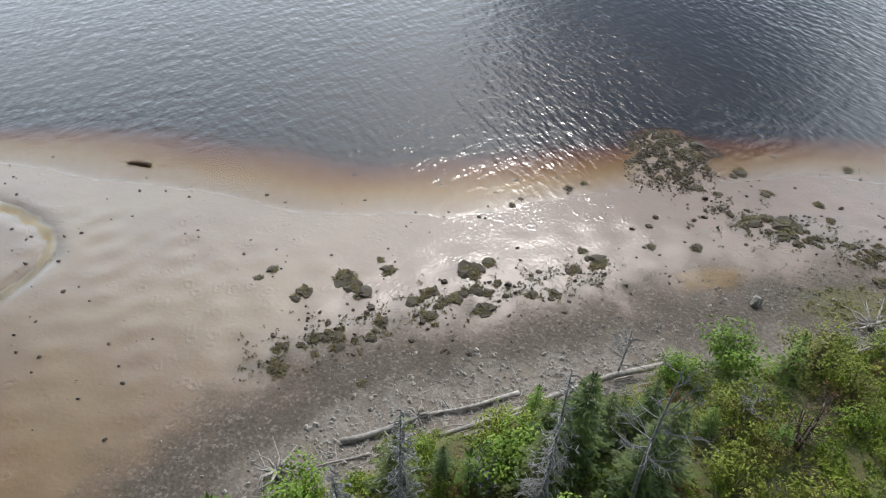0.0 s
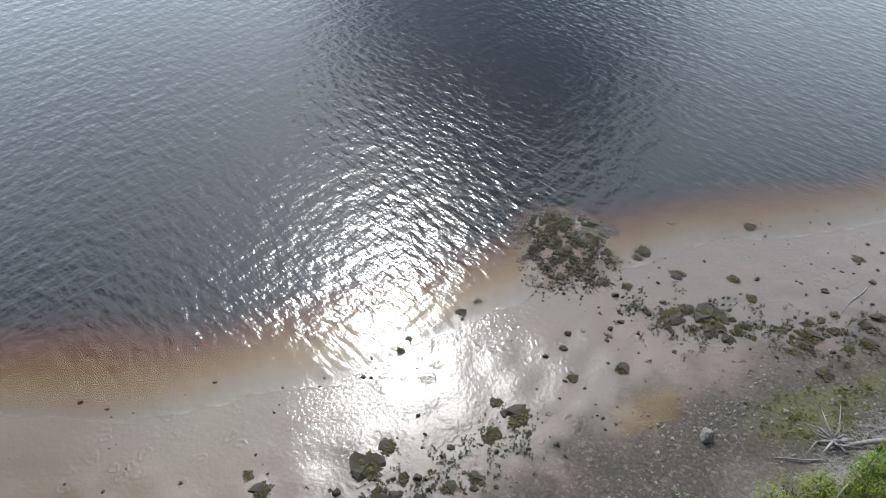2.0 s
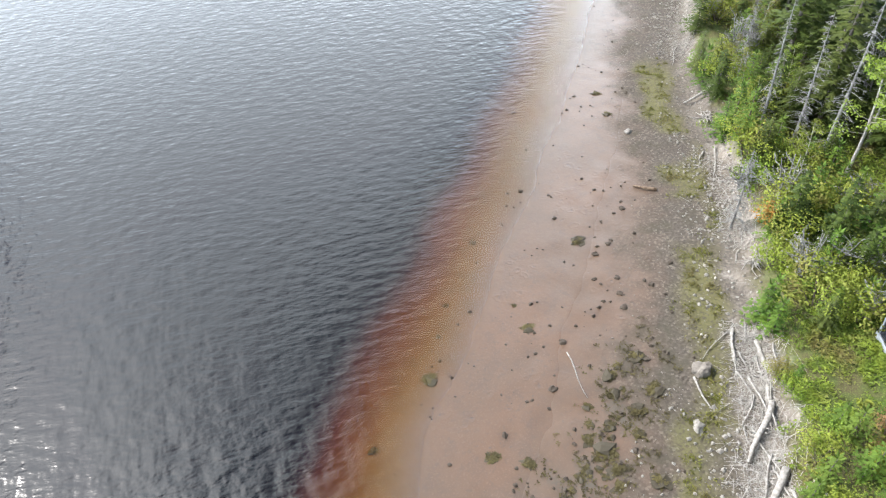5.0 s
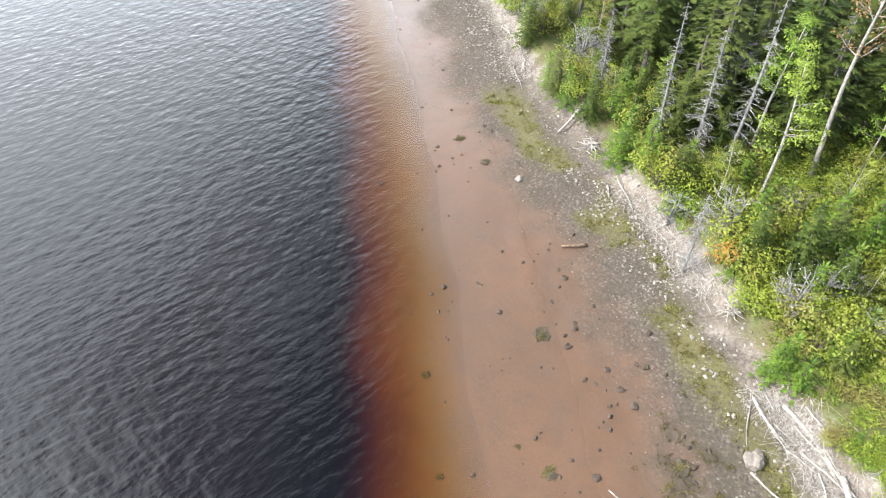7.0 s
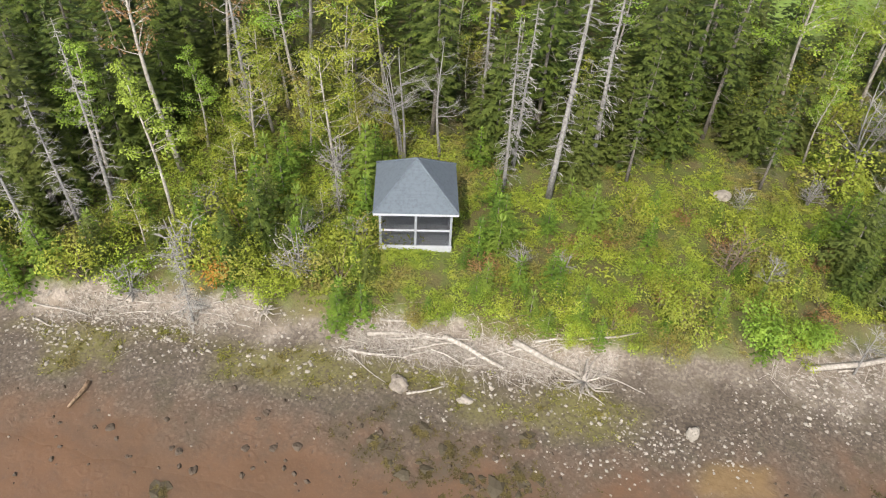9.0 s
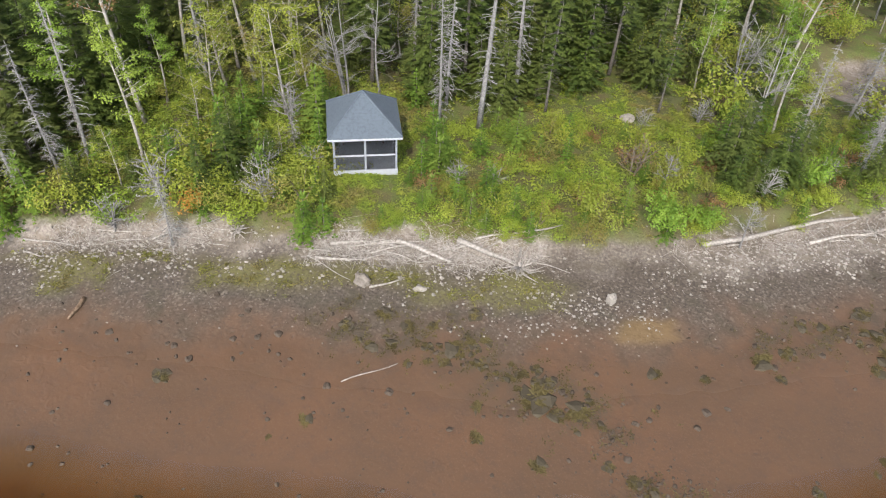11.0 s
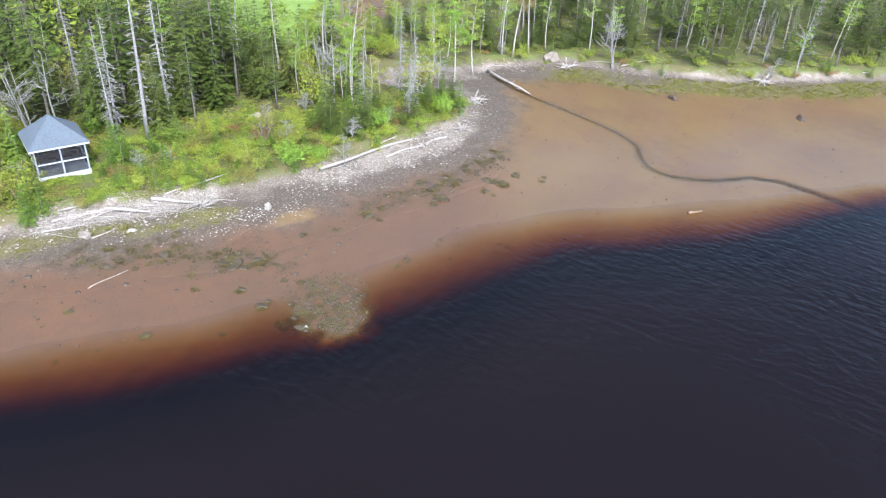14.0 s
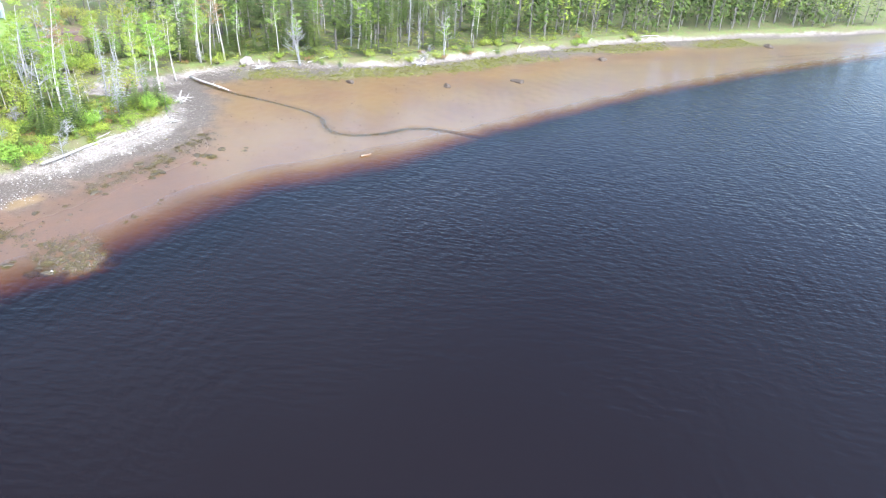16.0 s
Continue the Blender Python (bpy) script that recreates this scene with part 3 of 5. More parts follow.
def spruce(seed, h, r, crown_from, dense=1.0, bare=0.5, needles="spruce", name="spruce_tree", label="", category="spruce", group=""):
    """A spruce: trunk, dead lower twigs and drooping sprays of needles."""
    rng = random.Random(seed)
    root = base(name, label, category, group)
    pts, rad = bent_trunk(rng, h, h * 0.0095 + 0.02)
    g = Geo()
    g.tube(pts, rad, 7)
    part("trunk", g.mesh("trunk", True), M["bark"], root)
    g, tw = Geo(), Geo()
    z = h * 0.1
    while z < h * 0.985:
        f = z / h
        live = f > crown_from
        reach = r * ((1 - f) / (1 - min(crown_from, 0.3))) ** 0.85 * rng.uniform(0.65, 1.25) + 0.12
        n = rng.randint(6, 8) if live else rng.randint(2, 4)
        a0 = rng.uniform(0, 6.28)
        for k in range(n):
            a = a0 + 6.283 * k / n + rng.uniform(-0.35, 0.35)
            c = on(pts, h, z)
            out, aside = polar(a), polar(a + 1.5708)
            ln = reach * rng.uniform(0.7, 1.15)
            if not live or rng.random() < 0.12 * bare:
                ln = min(ln, r * 0.8) * rng.uniform(0.5, 1)
                tip = c + out * ln + Vector((0, 0, -0.25 * ln))
                tw.tube([c, c.lerp(tip, 0.5) + Vector((0, 0, 0.05)), tip], [0.022, 0.014, 0.006], 3, False)
                for s in range(2):
                    q = c.lerp(tip, rng.uniform(0.4, 0.95))
                    w = polar(a + rng.choice((-1, 1)) * rng.uniform(0.5, 1.1), rng.uniform(-0.5, 0.2))
                    tw.tube([q, q + w * ln * 0.4], [0.012, 0.004], 3, False)
                continue
            lift = 0.28 * (f - 0.35)
            fine = min(1.0, 0.42 + h / 14)
            count = max(2, int(ln / (0.34 * fine) * dense + 0.5))
            for s in range(count):
                u = (s + rng.uniform(0.3, 1.0)) / count
                p = c + out * ln * u + Vector((0, 0, ln * (lift * u - 0.26 * u * u + 0.10 * u ** 3) + rng.uniform(-0.05, 0.05)))
                size = (0.40 + 0.30 * (1 - u)) * rng.uniform(0.75, 1.25) * min(1, 0.45 + ln / 2.2) * fine ** 1.3
                for turn in (-0.75, 0.0, 0.75):
                    t = a + turn + rng.uniform(-0.25, 0.25)
                    g.leaf(p, polar(t, rng.uniform(-0.22, 0.10)), polar(t + 1.5708, rng.uniform(-0.2, 0.2)), size * (1.0 if turn == 0 else 0.85), size * 0.40, 0.14)
        z += (h * rng.uniform(0.024, 0.034) + 0.13) * (1.0 if live else 1.2) / max(dense, 0.8)
    tip = on(pts, h, h * 0.97)
    for k in range(6):
        g.leaf(tip, polar(k * 1.05, 1.3), polar(k * 1.05 + 1.57), 0.4, 0.12, 0)
    part("crown", g.mesh("crown"), M[needles], root, kind="stuff")
    if tw.v:
        part("dead_twigwork", tw.mesh("dead_twigwork"), M["bark"], root, "bare grey lower twigs", "stuff")
    return root


def dead_spruce(seed, h, r, label, group="", fuzz=0.5):
    """A dead standing spruce: grey pole with many short bare branches and some lichen."""
    rng = random.Random(seed)
    root = base("dead_tree", label, "dead tree", group)
    pts, rad = bent_trunk(rng, h, h * 0.008 + 0.025, 0.012)
    g = Geo()
    g.tube(pts, rad, 7)
    part("trunk", g.mesh("trunk", True), M["grey_wood"], root)
    tw, li = Geo(), Geo()
    z = h * 0.12
    while z < h * 0.98:
        f = z / h
        for k in range(rng.randint(3, 5)):
            a = rng.uniform(0, 6.283)
            ln = r * (1 - 0.75 * f) * rng.uniform(0.35, 1.1)
            c = on(pts, h, z)
            tip = c + polar(a) * ln + Vector((0, 0, ln * rng.uniform(-0.55, 0.05)))
            mid = c.lerp(tip, 0.55) + Vector((0, 0, 0.08 * ln))
            tw.tube([c, mid, tip], [0.024, 0.015, 0.005], 3, False)
            for s in range(4):
                q = mid.lerp(tip, rng.uniform(-0.6, 0.9))
                w = polar(a + rng.choice((-1, 1)) * rng.uniform(0.4, 1.2), rng.uniform(-0.7, 0.2))
                tw.tube([q, q + w * ln * rng.uniform(0.2, 0.45)], [0.011, 0.003], 3, False)
                if rng.random() < fuzz:
                    li.leaf(q, w, polar(a + 1.57, 0.4), ln * 0.32, 0.07, 0.2)
        z += h * rng.uniform(0.018, 0.032)
    part("branchwork", tw.mesh("branchwork"), M["grey_wood"], root, kind="stuff")
    if li.v:
        part("lichen", li.mesh("lichen"), M["lichen"], root, "pale tufts of lichen", "stuff")
    return root


def leafy_tree(seed, h, spread, leaves, bark, name, label, category, group="", crown_from=0.3, count=900, size=0.2, lean=0.05, stems=1):
    """A broad-leaved tree: forked limbs with clumps of small leaves round their ends; count 0 leaves it bare."""
    rng = random.Random(seed)
    root = base(name, label, category, group)
    g, tw, ends = Geo(), Geo(), []
    for stem in range(stems):
        pts, rad = bent_trunk(rng, h * rng.uniform(0.85, 1), h * 0.0085 + 0.025, lean if stems == 1 else lean + 0.12, 0.025)
        hs = pts[-1][2]
        g.tube(pts, rad, 6)
        for k in range(int(13 / stems) + 5):
            z = hs * rng.uniform(crown_from, 0.97)
            f = z / hs
            a = rng.uniform(0, 6.283)
            ln = spread * (1.05 - 0.7 * f) * rng.uniform(0.6, 1.1) * (0.75 + 0.25 * math.sin(3.1 * f))
            c = on(pts, hs, z)
            tip = c + polar(a) * ln + Vector((0, 0, ln * rng.uniform(0.25, 0.9)))
            mid = c.lerp(tip, 0.5) + Vector((rng.uniform(-0.1, 0.1), rng.uniform(-0.1, 0.1), -0.05 * ln))
            tw.tube([c, mid, tip], [0.035 * (1.2 - f), 0.022, 0.006], 3, False)
            ends += [mid, tip, tip]
            for s in range(5 if count == 0 else 3):
                q = c.lerp(tip, rng.uniform(0.35, 0.95))
                e = q + polar(a + rng.uniform(-1.2, 1.2), rng.uniform(-0.1, 1.0)) * ln * rng.uniform(0.3, 0.6)
                tw.tube([q, e], [0.014, 0.004], 3, False)
                ends.append(e)
                for m in range(2 if count == 0 else 0):
                    q2 = q.lerp(e, rng.uniform(0.4, 0.9))
                    tw.tube([q2, q2 + polar(rng.uniform(0, 6.28), 0.6) * ln * 0.25], [0.008, 0.003], 3, False)
        ends.append(Vector(pts[-1]))
    part("trunk", g.mesh("trunk", True), M[bark], root)
    part("branchwork", tw.mesh("branchwork"), M[bark], root, kind="stuff")
    if count:
        lf = Geo()
        for i in range(count):
            e = rng.choice(ends)
            out = Vector((rng.gauss(0, 1), rng.gauss(0, 1), rng.gauss(0.35, 0.7))).normalized()
            w = 0.42 * (0.5 + spread * 0.25) * rng.uniform(0.45, 1.1)
            p = e + Vector((out.x * w, out.y * w, out.z * w * 0.42))
            outward_leaf(lf, rng, p, out, size * rng.uniform(0.6, 1.2), size * rng.uniform(0.45, 0.75))
        part("crown", lf.mesh("crown"), M[leaves], root, kind="stuff")
    return root


def shrub(seed, h, r, leaves, label, group="", count=1000, size=0.076, category="shrub", name="shrub"):
    """A low shrub: several stems from one root, uneven clumps of leaves."""
    rng = random.Random(seed)
    root = base(name, label, category, group)
    g, lf, ends = Geo(), Geo(), []
    for k in range(10):
        a, ln = rng.uniform(0, 6.28), rng.uniform(0.2, 1.0)
        tip = polar(a) * r * ln + Vector((0, 0, h * rng.uniform(0.5, 1.0) * (1.15 - 0.5 * ln)))
        g.tube([(0, 0, -0.15), tip * 0.5 + Vector((0, 0, 0.1 * h)), tip], [0.03, 0.018, 0.005], 3, False)
        ends += [(tip, rng.uniform(0.20, 0.34)), (tip * 0.72, rng.uniform(0.18, 0.30))]
    for i in range(count):
        e, w = rng.choice(ends)
        w *= (r + 0.4 * h) * rng.uniform(0.7, 1.12)
        out = Vector((rng.gauss(0, 1), rng.gauss(0, 1), rng.gauss(0.4, 0.8))).normalized()
        p = e + Vector((out.x * w, out.y * w, out.z * w * 0.75))
        p.z = max(p.z, 0.06)
        outward_leaf(lf, rng, p, out, size * rng.uniform(0.9, 1.7), size * rng.uniform(0.6, 1.0))
    part("stemwork", g.mesh("stemwork"), M["stem"], root, kind="stuff")
    part("foliage", lf.mesh("foliage"), M[leaves], root, kind="stuff")
    return root


def outward_leaf(g, rng, p, out, long, wide):
    """A leaf at p that lies roughly across the way out of its clump."""
    face = (out + Vector((0, 0, 0.5)) + Vector((rng.gauss(0, 0.4), rng.gauss(0, 0.4), rng.gauss(0, 0.3)))).normalized()
    t = polar(rng.uniform(0, 6.283), rng.uniform(-0.4, 0.2))
    way = (t - face * t.dot(face)).normalized()
    g.leaf(p, way, face.cross(way), long, wide, 0.12)


class Kind:
    """A few built samples of one kind of thing, set out one by one and then copied."""

    def __init__(self, *builders):
        self.samples = [[b, None] for b in builders]
        self.turn = 0

    def put(self, x, y, scale=1.0, spin=0.0, sink=0.0, which=None, z=None, tilt=0.0, stretch=1.0):
        s = self.samples[self.turn % len(self.samples) if which is None else which]
        self.turn += 1
        m = pose(x, y, (height(x, y) if z is None else z) - sink, tilt, 0, spin) @ Matrix.Diagonal((scale, scale, scale * stretch, 1))
        if s[1] is None:
            s[1] = s[0]()
            s[1].matrix_basis = m
            return s[1]
        old = s[1].scale.copy()
        ob = copy_thing(s[1], m @ Matrix.Diagonal((1 / old.x, 1 / old.y, 1 / old.z, 1)))
        return ob


SP = "tall dark green spruce tree in the shore forest"
spruces = Kind(*[lambda i=i, h=h, r=r, c=c: spruce(10 + i, h, r, c, 0.88, 0.9, label=SP, group="spruces of the forest")
                 for i, (h, r, c) in enumerate([(13.5, 2.7, 0.14), (15, 2.9, 0.22), (11.5, 2.5, 0.10), (14, 2.4, 0.28), (10, 2.3, 0.06)])])
thin_spruces = Kind(*[lambda i=i, h=h: spruce(30 + i, h, 1.7, 0.36, 0.65, 2.0, label="thin spruce with sparse crown and bare grey lower branches", group="spruces of the forest")
                      for i, h in enumerate((14.5, 12.5, 11))])
mid_spruces = Kind(*[lambda i=i, h=h, r=r: spruce(40 + i, h, r, 0.06, 0.85, 0.2, label="half-grown dark green spruce branched to the ground", group="spruces of the forest")
                     for i, (h, r) in enumerate([(6.0, 1.9), (7.5, 2.1), (4.6, 1.6)])])
young = Kind(*[lambda i=i, h=h, r=r: spruce(50 + i, h, r, 0.02, 0.8, 0.0, "young", "young_fir", "young bright green fir growing among the shrubs", "fir", "young firs on the bank")
               for i, (h, r) in enumerate([(2.6, 1.15), (3.4, 1.3), (1.8, 0.95)])])
snags = Kind(lambda: dead_spruce(70, 17.5, 1.5, "tall dead spruce with grey bare trunk and short broken branches"),
             lambda: dead_spruce(71, 9, 1.3, "dead grey spruce with fine bare branches", "dead trees"),
             lambda: dead_spruce(72, 7.2, 1.2, "small dead spruce covered in pale grey twigs", "dead trees", 1.0),
             lambda: dead_spruce(73, 12, 1.2, "thin dead spruce with bare grey trunk", "dead trees"))
birches = Kind(lambda: leafy_tree(80, 9.5, 2.0, "birch", "birch_bark", "birch_tree", "birch with pale trunk and fresh light green leaves", "birch", "birches", 0.28, 2300, 0.15),
               lambda: leafy_tree(81, 12, 2.2, "birch", "birch_bark", "birch_tree", "tall birch with white trunk and thin light green crown", "birch", "birches", 0.45, 1200, 0.155),
               lambda: leafy_tree(82, 8, 2.4, "yellow", "birch_bark", "birch_tree", "young birch with yellow-green leaves on spreading limbs", "birch", "birches", 0.25, 2100, 0.14),
               lambda: leafy_tree(83, 13, 2.0, "brown_leaf", "birch_bark", "birch_tree", "tall white birch with sparse brownish budding twigs", "birch", "birches", 0.5, 900, 0.15))
bare = Kind(lambda: leafy_tree(90, 9.3, 2.2, "birch", "grey_wood", "bare_tree", "leafless pale grey tree with fine spreading twigs", "bare tree", "bare trees", 0.3, 0),
            lambda: leafy_tree(91, 4.2, 1.3, "birch", "grey_wood", "bare_tree", "small leafless grey tree on the bank", "bare tree", "bare trees", 0.2, 0),
            lambda: leafy_tree(92, 6.5, 2.4, "birch", "grey_wood", "bare_tree", "leafless many-stemmed grey tree", "bare tree", "bare trees", 0.3, 0, stems=4))
shrubs = Kind(lambda: shrub(100, 1.3, 1.0, "bush", "low green leafy shrub in the clearing", "shrubs of the clearing"),
              lambda: shrub(101, 0.9, 1.1, "bush", "low green leafy shrub in the clearing", "shrubs of the clearing"),
              lambda: shrub(102, 1.9, 1.2, "yellow", "yellow-green leafy shrub on the bank", "shrubs of the bank", 1050, 0.086),
              lambda: shrub(103, 0.7, 0.8, "yellow", "small yellow-green shrub in the clearing", "shrubs of the clearing", 560))
round_bush = Kind(lambda: shrub(110, 2.0, 1.4, "birch", "dense round bright green bush at the bank edge", "", 1500, 0.12))
brown_bush = Kind(lambda: shrub(115, 0.9, 1.0, "brown_leaf", "low brown heath shrub with dry leaves", "shrubs of the clearing", 620, 0.085),
                  lambda: leafy_tree(116, 2.1, 1.1, "lichen", "grey_wood", "dead_shrub", "pale grey dead shrub with lichen on its twigs", "dead shrub", "dead shrubs", 0.15, 150, 0.09, 0.1, 5))
orange_bush = Kind(lambda: shrub(111, 1.7, 1.0, "orange", "shrub with orange-brown leaves on the bank", "", 560, 0.12))
red_bush = Kind(lambda: leafy_tree(112, 2.9, 1.4, "brown_leaf", "stem", "bare_shrub", "reddish bare shrub with budding twigs", "shrub", "", 0.2, 160, 0.1, 0.1, 5))

# trees told apart one by one
for x, y, k, spin, s in [(-9.06, -3.88, 0, 20, 1.0), (-8.35, 0.2, 3, 80, 1.15), (-11.6, -4.8, 3, 10, 0.85), (-12.0, -2.6, 1, 200, 1.1), (9.1, 2.0, 1, 60, 0.9),
                         (13.2, 3.4, 2, 0, 0.85), (13.8, 6.3, 2, 140, 1.0), (12.2, 9.2, 1, 240, 1.0), (-27.2, -20.3, 1, 60, 0.9), (-27.7, -22.4, 3, 100, 0.75),
                         (-19.3, -20.7, 2, 20, 0.72), (-17.8, -11.5, 2, 220, 0.6), (-26.9, -18.4, 3, 300, 0.9), (-26.2, -9.2, 3, 33, 1.1), (-33.5, -25.8, 2, 90, 0.8)]:
    snags.put(x, y, s, spin, which=k)
for x, y, k, spin, s in [(-24.3, -16.9, 0, 0, 1.0), (-24.5, -6.5, 1, 50, 1.05), (-22.3, -4.5, 2, 120, 1.2), (-27.5, -13.8, 3, 200, 1.1), (-20.3, -8.8, 2, 10, 1.0),
                         (-26.5, -3.8, 1, 240, 1.1), (-28.6, -7.9, 3, 80, 1.0), (26.4, 25.6, 3, 30, 0.85), (25.0, 26.0, 1, 100, 0.85), (28.2, 26.8, 3, 160, 0.9), (7.5, 9.5, 3, 60, 1.0),
                         (-0.5, 14, 0, 0, 1.3), (4, 17, 0, 90, 1.2), (15.5, 14, 0, 200, 1.0), (18.5, 17, 0, 300, 1.1), (21, 21, 0, 20, 1.0), (-4, 12, 0, 70, 1.3)]:
    birches.put(x, y, s, spin, which=k)
for x, y, k, spin, s in [(6.05, 0.6, 0, 0, 1.0), (-17.6, -5.9, 2, 0, 1.05), (7.7, -6.1, 1, 40, 0.85), (2.9, -4.8, 1, 90, 0.75), (4.9, 8.2, 2, 60, 1.0), (-15.9, -4.4, 0, 140, 0.9), (39, 25, 2, 0, 1.1), (62, 23.5, 0, 40, 1.0)]:
    bare.put(x, y, s, spin, which=k)
for x, y, k, s in [(-6.1, 0.1, 2, 0.75), (-5.2, 6.0, 0, 0.95), (-3.8, 7.3, 1, 0.9), (0.6, 3.9, 2, 0.62)]:
    thin_spruces.put(x, y, s, 40 * k, which=k)
red_bush.put(0.9, -4.5)
for x, y, s in [(3.6, -7.4, 1.05), (10.7, 0.4, 1.0), (16.3, 4.6, 0.95), (5.3, -6.2, 0.7)]:
    round_bush.put(x, y, s, x * 40)
orange_bush.put(-19.0, -18.6)
for x, y, k, s in [(-13.4, -17.0, 0, 1.0), (-12.6, -16.4, 2, 1.0), (-9.7, -9.0, 1, 0.95), (-9.9, -10.4, 0, 0.9), (-8.4, -12.2, 2, 1.0), (-18.3, -14.0, 0, 1.1), (-15.9, -11.6, 1, 0.9),
                   (-20.2, -14.6, 1, 1.2), (-22.1, -12.1, 0, 1.3), (-17.4, -9.6, 1, 1.3), (-11.2, -6.4, 2, 1.2), (11.6, 1.6, 2, 1.1), (15.2, 7.2, 1, 0.8)]:
    young.put(x, y, s, 70 * x, which=k)
for x, y, k, s in [(-14.6, -15.4, 2, 1.3), (-14.9, -13.6, 2, 1.25), (-16.0, -15.9, 2, 1.1), (0.4, -8.9, 2, 1.2), (-16.9, -16.8, 2, 0.9), (-6.6, -12.9, 2, 0.8), (-17.9, -17.6, 3, 1.3), (-4.8, -11.2, 2, 0.9), (-2.5, -10.9, 2, 0.8)]:
    shrubs.put(x, y, s, 50 * x, which=k)

# the forest, set out unevenly
rng = random.Random(5)
taken = [(ob.location.x, ob.location.y) for ob in scene.objects if ob.parent is None and ob.get("category") in ("dead tree", "birch", "bare tree", "spruce")]
HUT = (-13.8, -10.2)
pool = []
for i in range(4500):
    pool.append((rng.uniform(-46, 24), rng.uniform(-40, 30)))
for i in range(6000):
    pool.append((rng.uniform(-75, 175), rng.uniform(-50, 75)))
pz = plan(np.array([p[0] for p in pool]), np.array([p[1] for p in pool]))
edge_y = np.interp([p[0] for p in pool], [p[0] for p in MEADOW_EDGE], [p[1] for p in MEADOW_EDGE])
near_n = 0
far_spots = []
for (x, y), db, lawn, ey in zip(pool, pz["db"], pz["lawn"], edge_y):
    if db < 2.2 + 1.5 * rng.random() or lawn > 0.1 or y < ey + 0.6 or math.hypot(x - HUT[0], y - HUT[1]) < 4.2 or inside(x, y, HUT_CLEARING):
        continue
    young_wood = -3 < x < 21 and 4 < y < 62
    if young_wood and rng.random() < 0.45 or abs(x + 5) < 7 and 18 < y < 30 and rng.random() < 0.75 or math.hypot(x + 6.5, y - 61) < 9 or math.hypot(x - 9.5, y - 46) < 6.5:
        continue
    if db > 46:
        continue
    gap = 1.9 if db < 12 else 2.4
    if any(abs(x - a) < gap and abs(y - b) < gap and math.hypot(x - a, y - b) < gap for a, b in taken):
        continue
    taken.append((x, y))
    inner = -45 < x < 80 and db < 24
    if young_wood and db > 26:
        inner = True
    if not inner or near_n >= 330:
        far_spots.append((x, y))
        continue
    near_n += 1
    k = rng.random() if not young_wood else rng.uniform(0.7, 1.0)
    spin = rng.uniform(0, 360)
    if young_wood and rng.random() < 0.35:
        shrubs.put(x, y, rng.uniform(1.2, 2.2), spin, which=rng.choice((0, 2)))
        continue
    if young_wood and k < 0.95:
        birches.put(x, y, rng.uniform(0.5, 0.8), spin, which=rng.choice((0, 0, 2)))
        continue
    front = db < 6
    if db < 9 and x < 24 and not young_wood:
        k = rng.uniform(0.32, 1.0)
    if db < 5.2 and x < 24 and rng.random() < 0.72:
        if rng.random() < 0.5:
            shrubs.put(x, y, rng.uniform(0.8, 1.3), spin, which=rng.choice((0, 1, 2)))
        else:
            birches.put(x, y, rng.uniform(0.35, 0.6), spin, which=rng.choice((0, 2)))
        continue
    s = rng.uniform(0.72, 1.05) * (0.8 if front else 1.0)
    if k < (0.50 if x < 24 else 0.42):
        spruces.put(x, y, s, spin)
    elif k < 0.60:
        thin_spruces.put(x, y, s * 1.02, spin)
    elif k < 0.69:
        snags.put(x, y, s * 0.95, spin, which=rng.choice((1, 3, 3)))
    elif k < 0.95 and x < -22 and rng.random() < 0.55:
        spruces.put(x, y, s, spin)
    elif k < 0.95:
        birches.put(x, y, s * 0.95, spin, which=rng.choice((0, 0, 1, 2, 3) if x < 24 else (0, 0, 2, 1, 3)))
    else:
        bare.put(x, y, s, spin, which=rng.choice((0, 2)))


